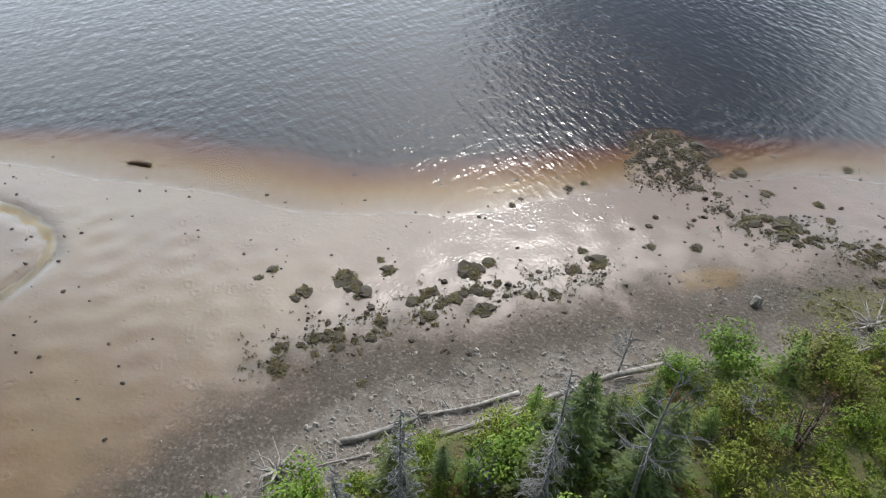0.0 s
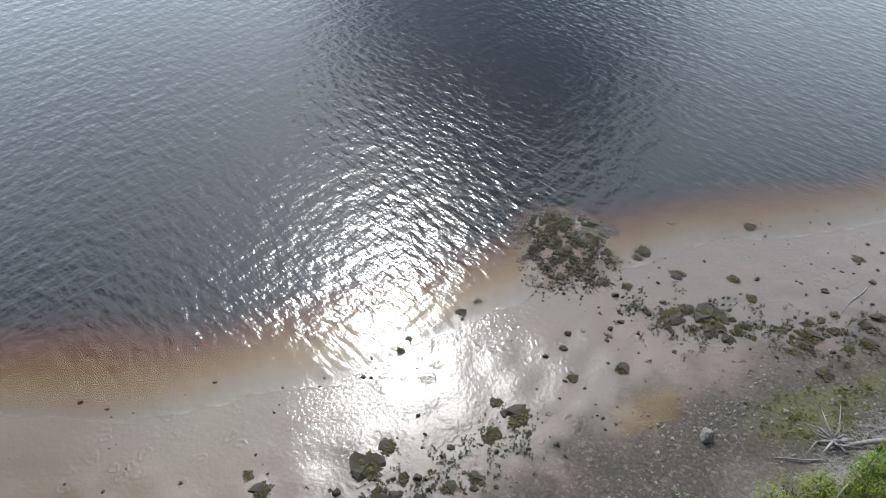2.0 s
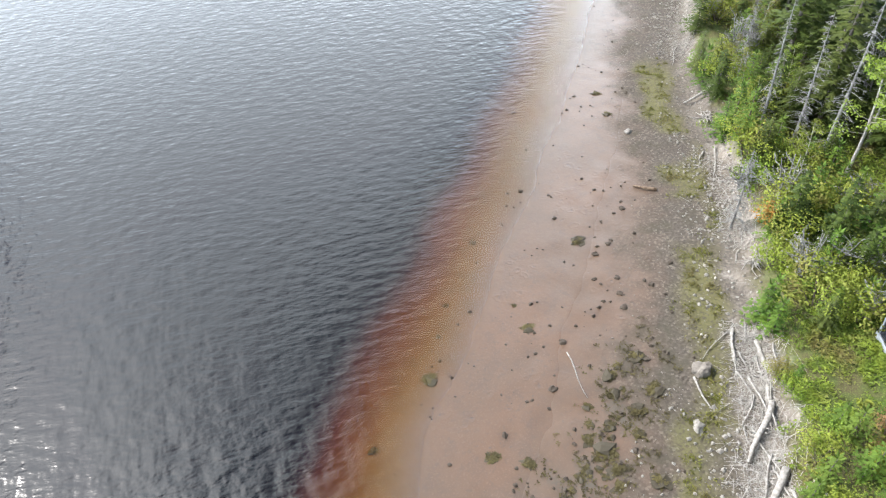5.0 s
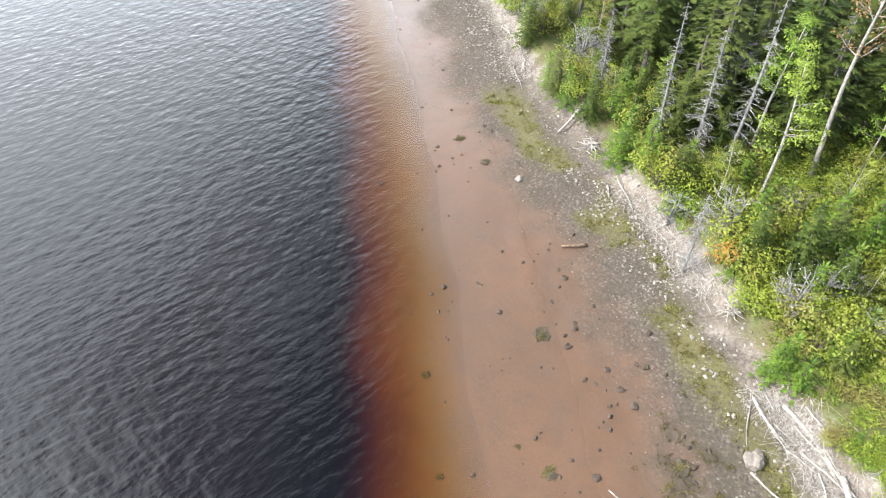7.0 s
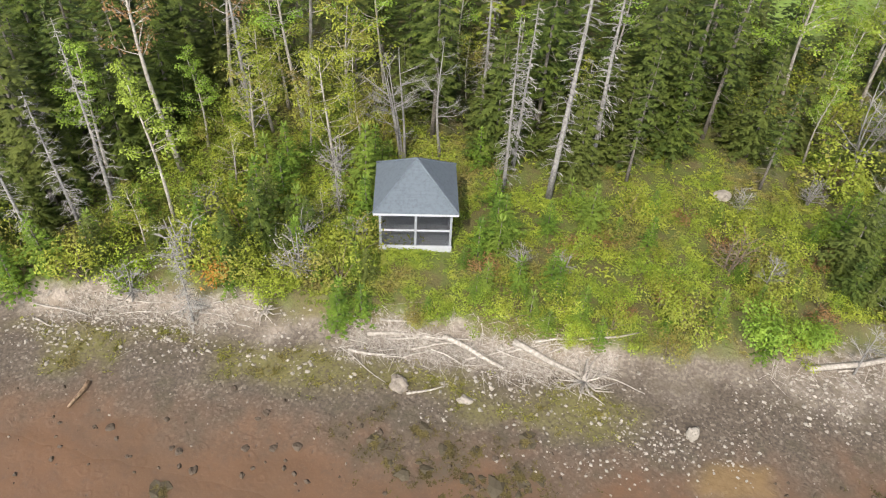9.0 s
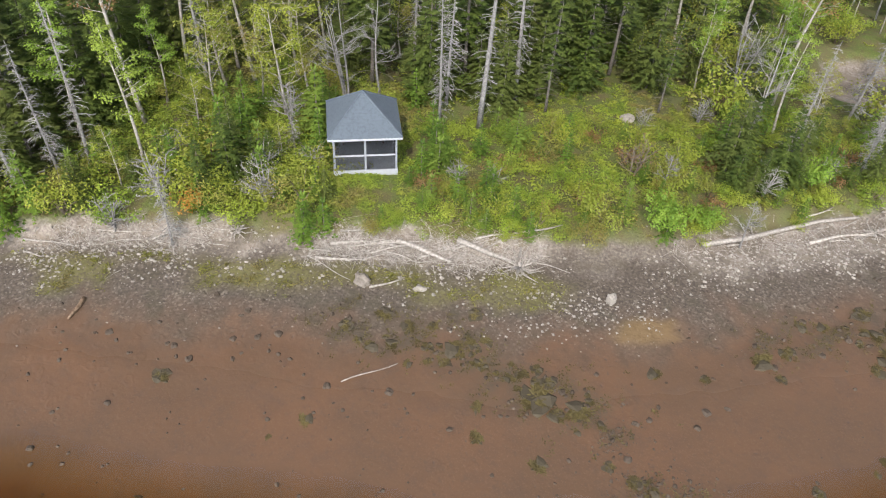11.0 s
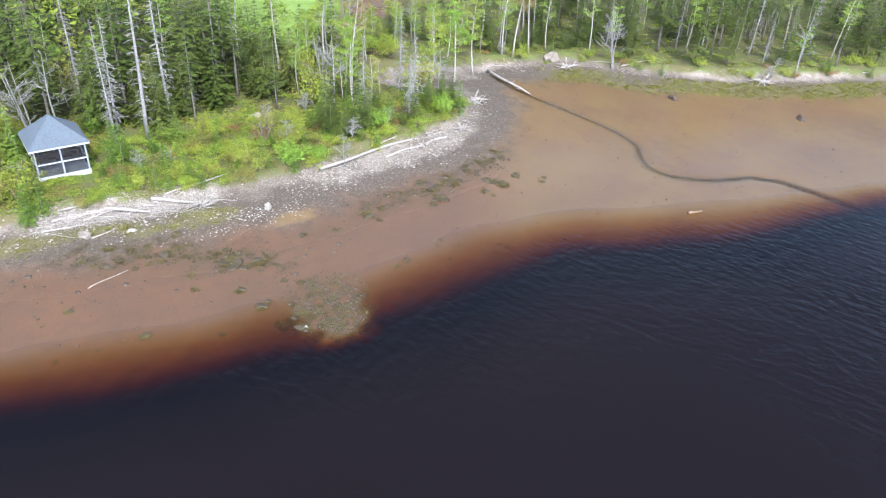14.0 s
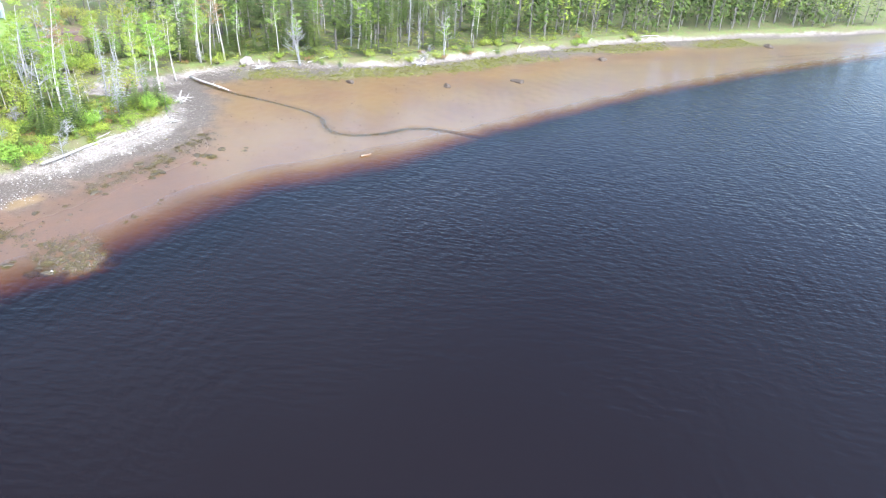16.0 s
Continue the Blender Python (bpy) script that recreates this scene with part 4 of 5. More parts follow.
def far_woods(spots):
    """The woods further back, where single trees cannot be picked out, as one mesh."""
    rng = random.Random(9)
    crown, leafy, poles = Geo(), Geo(), Geo()
    zz = plan(np.array([p[0] for p in spots]), np.array([p[1] for p in spots]))["z"]
    for (x, y), z in zip(spots, zz):
        h, r = rng.uniform(9, 15), rng.uniform(1.3, 2.1)
        c = Vector((x, y, z))
        poles.tube([c, c + Vector((rng.uniform(-0.4, 0.4), rng.uniform(-0.4, 0.4), h * 0.97))], [0.11, 0.02], 5, False)
        if rng.random() < 0.38:
            for i in range(80):
                d = Vector((rng.gauss(0, 1), rng.gauss(0, 1), rng.gauss(0, 1.3))) * r * 0.62
                t = rng.uniform(0, 6.283)
                leafy.leaf(c + Vector((0, 0, h * 0.52)) + d * rng.uniform(0.7, 1.2), polar(t, rng.uniform(-0.5, 0.4)), polar(t + 1.57, rng.uniform(-0.4, 0.4)), rng.uniform(0.5, 0.9), rng.uniform(0.35, 0.6), 0.1)
            continue
        start = rng.uniform(0.02, 0.3)
        for i in range(80):
            f = start + (1 - start) * rng.random() ** 1.1
            a = rng.uniform(0, 6.283)
            d = r * (1 - f) ** 0.8 * rng.uniform(0.3, 1.1)
            p = c + polar(a) * d + Vector((0, 0, h * f - 0.25 * d))
            crown.leaf(p, polar(a + rng.uniform(-0.7, 0.7), rng.uniform(-0.5, 0)), polar(a + 1.57, rng.uniform(-0.3, 0.3)), rng.uniform(0.7, 1.35), rng.uniform(0.38, 0.62), 0.2)
    root = base("far_woods", "dense mixed spruce woods further back from the shore", "woods")
    root["kind"] = "stuff"
    part("crowns", crown.mesh("crowns"), M["spruce"], root)
    part("leafy_crowns", leafy.mesh("leafy_crowns"), M["bush"], root, "olive-green leafy crowns")
    part("trunks", poles.mesh("trunks"), M["bark"], root)


made = 0
for i in range(3000):
    x, y = rng.uniform(-46, 34), rng.uniform(-38, 34)
    v = plan(np.array([x]), np.array([y]))
    ey = float(np.interp(x, [p[0] for p in MEADOW_EDGE], [p[1] for p in MEADOW_EDGE]))
    if made >= 165:
        break
    if not 3.6 < v["db"][0] < 20 or v["lawn"][0] > 0.1 or y < ey + 0.3 or math.hypot(x - HUT[0], y - HUT[1]) < 4.0 or inside(x, y, HUT_CLEARING) or (-3 < x < 21 and 4 < y and rng.random() < 0.75):
        continue
    if any(math.hypot(x - a, y - b) < 1.1 for a, b in taken):
        continue
    made += 1
    taken.append((x, y))
    mid_spruces.put(x, y, rng.uniform(0.7, 1.1) * (0.6 if v["db"][0] < 7 else 1.0), rng.uniform(0, 360))

# dark firs that stand singly in the clearing
for i in range(15):
    x, y = rng.uniform(5, 18.5), 0
    y = float(np.interp(x, [p[0] for p in BANK_LINE], [p[1] for p in BANK_LINE])) + rng.uniform(3.2, 8.5)
    mid_spruces.put(x, y, rng.uniform(0.38, 0.72), rng.uniform(0, 360))

far_woods(far_spots[:700])

# ---------------------------------------------------------------- screened hut
def hut():
    """A square screened summer hut with a pyramid roof: deck, posts, rails, screens and shingle courses."""
    root = base("screen_hut", "small screened summer hut with grey-blue shingle roof and white trim", "hut", "", pose(-13.8, -10.2, 1.80, 0, 0, 33.6))
    w = 1.8
    g = Geo()
    for k in range(18):
        y = -w + 3.6 * k / 18
        g.box((-w, y + 0.006, 0.27), (w, y + 0.194, 0.32))
    part("deck", g.mesh("deck"), M["floor"], root, "grey-green painted board deck")
    for name, lo, hi in (("front_skirt", (-w - 0.03, -w - 0.03, 0.02), (w + 0.03, -w + 0.02, 0.5)), ("back_skirt", (-w - 0.03, w - 0.02, 0.02), (w + 0.03, w + 0.03, 0.5)),
                         ("side_skirt", (-w - 0.025, -w + 0.022, 0.02), (-w + 0.02, w - 0.022, 0.5)), ("side_skirt", (w - 0.02, -w + 0.022, 0.02), (w + 0.025, w - 0.022, 0.5))):
        g = Geo()
        g.box(lo, hi)
        part(name, g.mesh(name), M["white"], root, "white skirting board")
    for sx, sy in ((-1, -1), (0, -1), (1, -1), (-1, 1), (0, 1), (1, 1), (-1, 0), (1, 0)):
        g = Geo()
        x, y, h = sx * (w - 0.06), sy * (w - 0.06), 0.055
        g.box((x - h, y - h, 0.32), (x + h, y + h, 2.66))
        part("post", g.mesh("post"), M["post"], root, "grey painted post")
        g = Geo()
        g.box((x - 0.11, y - 0.11, -0.5), (x + 0.11, y + 0.11, 0.015))
        part("foundation_block", g.mesh("foundation_block"), M["stone"], root, "concrete block")
    for z, name in ((1.42, "middle_rail"), (2.58, "top_rail")):
        for a in range(4):
            g = Geo()
            for lo, hi in ((-w + 0.12, -0.06), (0.06, w - 0.12)):
                g.box((lo, -w + 0.02, z), (hi, -w + 0.09, z + 0.10))
            rail = part(name, g.mesh(name), M["white"], root, "white rail")
            rail.matrix_basis = pose(0, 0, 0, 0, 0, 90 * a)
    for a in range(4):
        g = Geo()
        for lo, hi in ((-w + 0.12, -0.06), (0.06, w - 0.12)):
            g.box((lo, -w + 0.05, 0.5), (hi, -w + 0.054, 1.42))
            g.box((lo, -w + 0.05, 1.52), (hi, -w + 0.054, 2.58))
        part("insect_screen", g.mesh("insect_screen"), M["screen"], root, "dark insect screen").matrix_basis = pose(0, 0, 0, 0, 0, 90 * a)
    g = Geo()
    g.box((-w + 0.02, w - 0.13, 0.33), (w - 0.02, w - 0.10, 0.95))
    g.box((-w + 0.3, w - 0.75, 0.72), (w - 0.3, w - 0.15, 0.77))
    for x in (-1.2, 0, 1.2):
        g.box((x - 0.04, w - 0.7, 0.32), (x + 0.04, w - 0.2, 0.72))
    part("bench", g.mesh("bench"), M["dark_wall"], root, "dark wooden bench along the back")
    e, top, low = 2.03, 4.53, 2.66
    for a in range(4):
        turn = pose(0, 0, 0, 0, 0, 90 * a)
        g = Geo()
        g.box((-e - 0.02, -e - 0.03, low - 0.03), (e + 0.02, -e, low + 0.11))
        part("fascia", g.mesh("fascia"), M["white"], root, "white fascia board").matrix_basis = turn
        g = Geo()
        g.add([(-e, -e, low + 0.09), (e, -e, low + 0.09), (0, 0, top - 0.02), (-e, -e, low + 0.07), (e, -e, low + 0.07), (0, 0, top - 0.05)], [(0, 1, 2), (5, 4, 3), (0, 3, 4, 1)])
        slope = part("roof_slope", g.mesh("roof_slope"), M["shingle"], root, "grey-blue asphalt shingles in courses")
        slope.matrix_basis = turn
        rows = 17
        for k in range(rows):
            f0, f1 = k / rows, min((k + 1.12) / rows, 1)
            r0, r1 = (e + 0.03) * (1 - f0), (e + 0.03) * (1 - f1)
            z0, z1 = low + 0.10 + (top - low - 0.1) * f0, low + 0.10 + (top - low - 0.1) * f1
            course = Geo()
            course.add([(-r0, -r0, z0), (r0, -r0, z0), (r1, -r1, z1), (-r1, -r1, z1), (-r0, -r0 - 0.01, z0 + 0.022), (r0, -r0 - 0.01, z0 + 0.022), (r1, -r1, z1 + 0.004), (-r1, -r1, z1 + 0.004)],
                       [(0, 1, 5, 4), (4, 5, 6, 7), (0, 4, 7, 3), (1, 2, 6, 5), (3, 2, 1, 0)])
            part("shingle_course", course.mesh("shingle_course"), M["shingle"], slope)
        g = Geo()
        g.tube([(-e - 0.03, -e - 0.03, low + 0.125), (0, 0, top + 0.03)], [0.055, 0.055], 5)
        part("hip_cap", g.mesh("hip_cap"), M["shingle"], root).matrix_basis = turn
    g = Geo()
    g.box((-e, -e, low + 0.06), (e, e, low + 0.085))
    part("ceiling_boards", g.mesh("ceiling_boards"), M["dark_wall"], root)
    g = Geo()
    g.box((-0.5, -w - 0.62, -0.22), (0.5, -w - 0.10, -0.02))
    part("step_stone", g.mesh("step_stone"), M["pale_stone"], root, "pale stone step")
    return root


n = Nodes("insect_screen_mesh")
veil = n.node("ShaderNodeBsdfTransparent", Color=(0.86, 0.86, 0.87))
n.set(Base_Color=(0.05, 0.05, 0.055), Roughness=0.7)
mixed = n.node("ShaderNodeMixShader", Fac=0.16)
n.put(mixed.inputs[1], veil.outputs[0]), n.put(mixed.inputs[2], n.bsdf.outputs[0])
n.put(n.out.inputs["Surface"], mixed.outputs[0])
M["screen"] = n.mat
hut()


# ---------------------------------------------------------------- stones, hummocks, driftwood
def lump(seed, size=(1, 1, 1), rough=0.25, detail=2):
    bm = bmesh.new()
    bmesh.ops.create_icosphere(bm, subdivisions=detail, radius=0.5)
    off = Vector((seed * 3.7, seed * 1.3, seed * 2.1))
    for v in bm.verts:
        k = 1 + rough * noise.noise(v.co * 2.2 + off) + 0.4 * rough * noise.noise(v.co * 6 + off)
        v.co = Vector((v.co.x * size[0], v.co.y * size[1], max(v.co.z, -0.32) * size[2])) * k
    me = bpy.data.meshes.new("lump")
    bm.to_mesh(me)
    bm.free()
    return me


def boulder(seed, size, mat, label, group=""):
    me = lump(seed, size, 0.5, 3)
    return thing("boulder", me, M[mat], label, "boulder", group)


for x, y, s, seed, mat, size, label in [
        (-9.25, -18.2, 0.74, 3, "stone", (1.25, 1.0, 0.9), "smooth grey boulder on the shore grass"),
        (2.45, -13.35, 0.68, 5, "pale_stone", (0.85, 0.8, 1.2), "pale upright boulder on the gravel"),
        (-6.43, -17.2, 0.6, 8, "pale_stone", (1.1, 0.8, 0.6), "flat pale stone on the gravel"),
        (-25.5, -29.72, 0.5, 11, "pale_stone", (1.0, 0.9, 0.7), "white stone on the mud"),
        (7.0, -27.1, 0.3, 12, "pale_stone", (1, 0.8, 0.8), "white stone on the weedy spit"),
        (43.7, 15.3, 1.0, 14, "dark_stone", (1.2, 0.9, 0.8), "dark grey boulder on the far flat"),
        (56.6, 10.5, 1.0, 15, "dark_stone", (1.0, 1.2, 0.8), "dark grey boulder on the far flat"),
        (90, 19.2, 1.4, 16, "dark_stone", (1.3, 1.0, 0.6), "large dark grey boulder on the far shore"),
        (131, 20.9, 1.6, 17, "dark_stone", (1.2, 1.0, 0.6), "large dark grey boulder on the far shore"),
        (68.5, 10.6, 1.3, 18, "dark_stone", (1.6, 1.0, 0.5), "low dark boulder on the far flat"),
        (-1.0, 1.8, 0.9, 19, "pale_stone", (1.0, 0.8, 0.8), "pale boulder among the low shrubs"),
        (31.5, 26.6, 1.5, 20, "stone", (1.3, 1.0, 1.0), "big grey boulder at the forest edge")]:
    ob = boulder(seed, size, mat, label)
    ob.matrix_basis = pose(x, y, height(x, y) + 0.12 * s * size[2], 0, 0, seed * 47) @ Matrix.Diagonal((s, s, s, 1))


def hummock(seed, label, group):
    """A mound of dark mud and stones grown over with matted weed."""
    rng = random.Random(seed)
    root = base("weed_hummock", label, "hummock", group)
    part("mound", lump(seed, (1.0, 0.75, 0.34), 1.5, 2), M["mound"], root)
    g = Geo()
    for i in range(260):
        a = rng.uniform(0, 6.28)
        d = math.sqrt(rng.random()) * (0.42 + 0.13 * math.sin(3 * a + seed) + 0.07 * math.sin(7 * a + 2 * seed))
        p = Vector((math.cos(a) * d, 0.8 * math.sin(a) * d, 0.13 * math.sqrt(max(0, 1 - (d / 0.56) ** 2)) + rng.uniform(-0.03, 0.04)))
        t = rng.uniform(0, 6.28)
        g.leaf(p, polar(t, rng.uniform(-0.1, 0.7)), polar(t + 1.57), rng.uniform(0.12, 0.26), rng.uniform(0.06, 0.12), 0.3)
    part("weed", g.mesh("weed"), M["weed"], root, "matted olive-brown weed", "stuff")
    return root


hummocks = Kind(*[lambda i=i: hummock(120 + i, "low mound of stones with matted olive-brown weed on the mud", "weedy mounds on the flat") for i in range(5)])
HUMMOCKS = [(24.8, -6.4, 0.9), (22.6, -5.7, 1.0), (21.3, -7.3, 1.9), (20.0, -6.6, 1.3), (20.3, -9.2, 0.75), (19.6, -8.6, 1.1), (15.8, -10.2, 1.7), (15.1, -11.2, 1.2),
            (17.5, -7.1, 1.0), (21.1, -1.0, 1.3), (10.0, -13.4, 1.3), (11.0, -14.0, 0.6), (7.8, -15.8, 0.6), (5.6, -16.6, 0.8), (-0.5, -23.5, 0.8), (3.0, -20.3, 1.3),
            (1.2, -20.4, 1.7), (17.5, -1.7, 0.7), (-3.3, -19.7, 1.1), (-2.2, -18.6, 0.7), (2.3, -23.5, 0.9), (5.0, -22.2, 0.6), (6.1, -22.4, 0.8), (4.3, -24.6, 0.6),
            (-1.1, -22.1, 0.7), (-7.4, -26.1, 0.75), (-14.3, -27.2, 0.9), (-2.2, -28.2, 0.9), (3.9, -25.2, 1.0), (15.6, -16.4, 0.7), (15.3, -17.2, 0.5), (13.1, -19.3, 0.6),
            (14.0, -20.1, 0.4), (16.8, -17.2, 0.4), (20.4, -17.0, 0.6), (15.8, -10.0, 1.0), (20.7, -6.9, 1.2), (25.1, -5.6, 0.7), (22.8, -5.2, 0.8), (-29.1, -33.9, 0.8), (-26.9, -31.9, 0.7),
            (5.6, -26.7, 1.2), (6.7, -25.6, 1.1), (6.1, -26.1, 0.8), (12.4, -20.1, 0.6), (-11.1, -32.1, 0.5), (-6.4, -30.4, 0.35), (-4.5, -29.4, 0.3), (2.1, -27.8, 0.5), (-8.3, -27.5, 0.35)]
for x, y, s in HUMMOCKS:
    hummocks.put(x, y, (0.88 if x < 14 else 0.74) * s, x * 77, sink=0.05 * s, stretch=0.85)
rng = random.Random(21)


def scatter_rocks(kind, line, width, count, lo, hi, stretch=1.0):
    for i in range(count):
        k = rng.uniform(0, len(line) - 1.001)
        (ax, ay), (bx_, by_) = line[int(k)], line[int(k) + 1]
        f = k - int(k)
        x, y = ax + (bx_ - ax) * f + rng.gauss(0, width), ay + (by_ - ay) * f + rng.gauss(0, width)
        s = lo + (hi - lo) * rng.random() ** 2
        kind.put(x, y, s, rng.uniform(0, 360), sink=0.04 * s, stretch=stretch)


dark_rocks = Kind(*[lambda i=i: thing("shore_stone", lump(40 + i, (1.1, 0.9, 0.75), 0.6, 2), M["dark_stone"], "dark wet stone on the lake mud", "stone", "dark stones on the flat") for i in range(4)])
scatter_rocks(hummocks, [(7.2, -23.0), (8.0, -25.0), (9.3, -27.2), (9.8, -26.0), (8.6, -24.3)], 0.8, 120, 0.2, 0.52, 1.0)
scatter_rocks(hummocks, [(5.8, -25.2), (6.4, -26.8)], 0.5, 8, 0.4, 0.8)
scatter_rocks(hummocks, [(18, -6.6), (14, -9.6), (10, -12.2)], 0.7, 26, 0.3, 0.9)
scatter_rocks(hummocks, [(3.5, -20), (0, -20.2), (-4, -19.6), (-8, -21)], 0.8, 44, 0.3, 0.8)
scatter_rocks(hummocks, [(22, -1.2), (20, -3), (18.4, -5.4)], 0.6, 16, 0.3, 0.7)
scatter_rocks(dark_rocks, [(22, -2), (17, -6.5), (10, -12), (3, -20), (-8, -22), (-20, -28)], 1.6, 120, 0.12, 0.4)
scatter_rocks(dark_rocks, [(30, -8), (16, -17), (4, -24), (-8, -27), (-30, -35)], 2.2, 70, 0.1, 0.34)


def scattered(count, x0, x1, y0, y1, keep, seed):
    """Random spots in a rectangle, kept with the odds that keep gives from the plan's values."""
    r = np.random.default_rng(seed)
    x, y = r.uniform(x0, x1, count), r.uniform(y0, y1, count)
    v = plan(x, y)
    ok = r.random(count) < keep(x, y, v)
    return x[ok], y[ok], v["z"][ok]


def pebbles(name, spots, lo, hi, mat, label, seed):
    """Many small stones as one mesh of flattened, skewed eight-sided lumps."""
    x, y, z = spots
    r = np.random.default_rng(seed)
    n = len(x)
    s = lo + (hi - lo) * r.random(n) ** 3
    corner = np.array([(1, 0, 0), (0, 1, 0), (-1, 0, 0), (0, -1, 0), (0, 0, 0.75), (0, 0, -0.6), (0.62, 0.62, 0.35), (-0.6, -0.62, 0.3)])
    faces = np.array([(0, 6, 4), (6, 1, 4), (1, 2, 4), (2, 7, 4), (7, 3, 4), (3, 0, 4), (0, 1, 6), (2, 3, 7)])
    a = r.uniform(0, 6.28, n)
    c = corner[None] * r.uniform(0.7, 1.3, (n, 8, 3)) * s[:, None, None]
    vx = c[..., 0] * np.cos(a)[:, None] - c[..., 1] * np.sin(a)[:, None] + x[:, None]
    vy = c[..., 0] * np.sin(a)[:, None] + c[..., 1] * np.cos(a)[:, None] + y[:, None]
    vz = c[..., 2] + z[:, None] + s[:, None] * 0.15
    verts = np.stack([vx, vy, vz], -1).reshape(-1, 3)
    fs = (faces[None] + 8 * np.arange(n)[:, None, None]).reshape(-1, 3)
    thing(name, mesh_of(name, verts, fs), M[mat], label, "pebbles", kind="stuff")


pebbles("pale_pebbles", scattered(60000, -48, 50, -40, 26, lambda x, y, v: 0.75 * smooth(v["db"], -2.6, -0.8) * (1 - smooth(v["db"], 0.9, 1.8)) * smooth(waves(x, y, 6, 8), -0.9, 0.6), 1),
        0.025, 0.12, "pale_stone", "pale pebbles and cobbles along the bank foot", 1)
pebbles("bank_rubble", scattered(90000, -48, 20, -40, 8, lambda x, y, v: 0.8 * smooth(v["bare"], 0.4, 0.8) * smooth(v["db"], -3.0, -1.2) * (1 - smooth(v["db"], 0.6, 1.5)) * (1 - 0.8 * smooth(x, -13.5, -12.5) * (1 - smooth(x, -3, -1))), 5),
        0.025, 0.13, "pale_stone", "pale broken stones on the eroded bank", 5)
pebbles("shore_cobbles", scattered(2600, -4, 6, -19, -12, lambda x, y, v: 0.55 * np.exp(-(((x - 0.3) * 0.8 + (y + 15.6) * 0.6) / 3.0) ** 2 - ((-(x - 0.3) * 0.6 + (y + 15.6) * 0.8) / 1.3) ** 2), 6),
        0.02, 0.095, "pale_stone", "whitish cobbles strewn over dark shore gravel", 6)
pebbles("point_pebbles", scattered(14000, -8, 20, -19, 0, lambda x, y, v: 0.5 * smooth(v["db"], -6, -3.2) * (1 - smooth(v["db"], -1.5, -0.5)) * smooth(waves(x, y, 5, 9), -0.2, 0.9), 2),
        0.025, 0.10, "pale_stone", "scattered pale stones on dark gravel", 2)
pebbles("gravel_stones", scattered(30000, -48, 50, -40, 26, lambda x, y, v: 0.5 * smooth(v["db"], -6.5, -4) * (1 - smooth(v["db"], -1, 0)), 3),
        0.02, 0.075, "stone", "brownish grey gravel stones on the upper beach", 3)
pebbles("spit_stones", scattered(16000, 4, 13, -30, -20, lambda x, y, v: 0.8 * v["weedy"], 7), 0.03, 0.09, "dark_stone", "dark weedy stones packed on the low spit", 7)
pebbles("weedy_stones", scattered(30000, -12, 24, -25, 1, lambda x, y, v: 0.35 * v["weedy"], 8), 0.03, 0.14, "dark_stone", "dark stones among the shore weed", 8)
pebbles("mud_stones", scattered(26000, -48, 60, -42, 20, lambda x, y, v: 0.3 * smooth(v["dw"], -3, 0) * (1 - smooth(v["db"], -5, -2)) * smooth(waves(x, y, 8, 10), -0.3, 0.9), 4),
        0.02, 0.13, "dark_stone", "small dark stones and clods on the mud", 4)


def tufts(name, spots, h, spread, blades, mat, label, category, seed, wide=0.05, flat=0.5):
    """Low plants as one mesh: bunches of folded blades."""
    x, y, z = spots
    r = np.random.default_rng(seed)
    n = len(x)
    k = n * blades
    cx, cy, cz = np.repeat(x, blades), np.repeat(y, blades), np.repeat(z, blades)
    s = np.repeat(r.uniform(0.6, 1.4, n), blades)
    a = r.uniform(0, 6.283, k)
    d = r.random(k) * spread * s
    px, py = cx + np.cos(a) * d, cy + np.sin(a) * d
    t, lift, ln = r.uniform(0, 6.283, k), r.uniform(flat * 0.4, 1.0, k) * h, r.uniform(0.5, 1.2, k) * h * s
    w = wide * r.uniform(0.6, 1.4, k) * s
    ux, uy = np.cos(t), np.sin(t)
    base_z = cz + r.random(k) * h * 0.55 * s * (1 - flat * 0.5)
    p0 = np.stack([px, py, base_z], -1)
    mid = p0 + np.stack([ux * ln * 0.5, uy * ln * 0.5, lift * 0.5], -1)
    tip = p0 + np.stack([ux * ln, uy * ln, lift * 0.35], -1)
    sidew = np.stack([-uy * w, ux * w, np.zeros(k)], -1)
    verts = np.stack([p0, mid + sidew, tip, mid - sidew], 1).reshape(-1, 3)
    q = 4 * np.arange(k)[:, None]
    faces = np.concatenate([q + [0, 1, 2], q + [0, 2, 3]])
    thing(name, mesh_of(name, verts, faces), M[mat], label, category, kind="stuff")


tufts("clearing_herbs", scattered(29000, -17, 22, -19, 10, lambda x, y, v: smooth(v["db"], 1.0, 2.0) * (1 - smooth(v["db"], 14, 19)) * smooth(waves(x, y, 3.2, 30) + 0.7 * waves(x, y, 1.3, 31), -0.5, 0.5), 11),
      0.15, 0.28, 11, "herb", "low green and yellow herbs and moss", "herbs", 11, 0.034)
tufts("hut_herbs", scattered(9000, -30, -12, -19, -2, lambda x, y, v: 0.6 * smooth(v["db"], 1.4, 2.4), 17), 0.2, 0.32, 9, "herb", "low green herbs on the ground round the hut", "herbs", 17, 0.04)
tufts("forest_herbs", scattered(12000, -60, 110, -46, 50, lambda x, y, v: smooth(v["db"], 1.6, 2.8) * 0.62 * (1 - v["lawn"]), 12), 0.3, 0.6, 11, "bush", "leafy undergrowth on the forest floor", "undergrowth", 12, 0.05)
tufts("shore_grass", scattered(22000, -37, 2, -33, -11, lambda x, y, v: 0.55 * v["grass"] * smooth(waves(x, y, 1.6, 41), -0.8, 0.6), 13), 0.16, 0.22, 8, "sedge", "olive-green sedge on the upper beach", "grass", 13, 0.02)
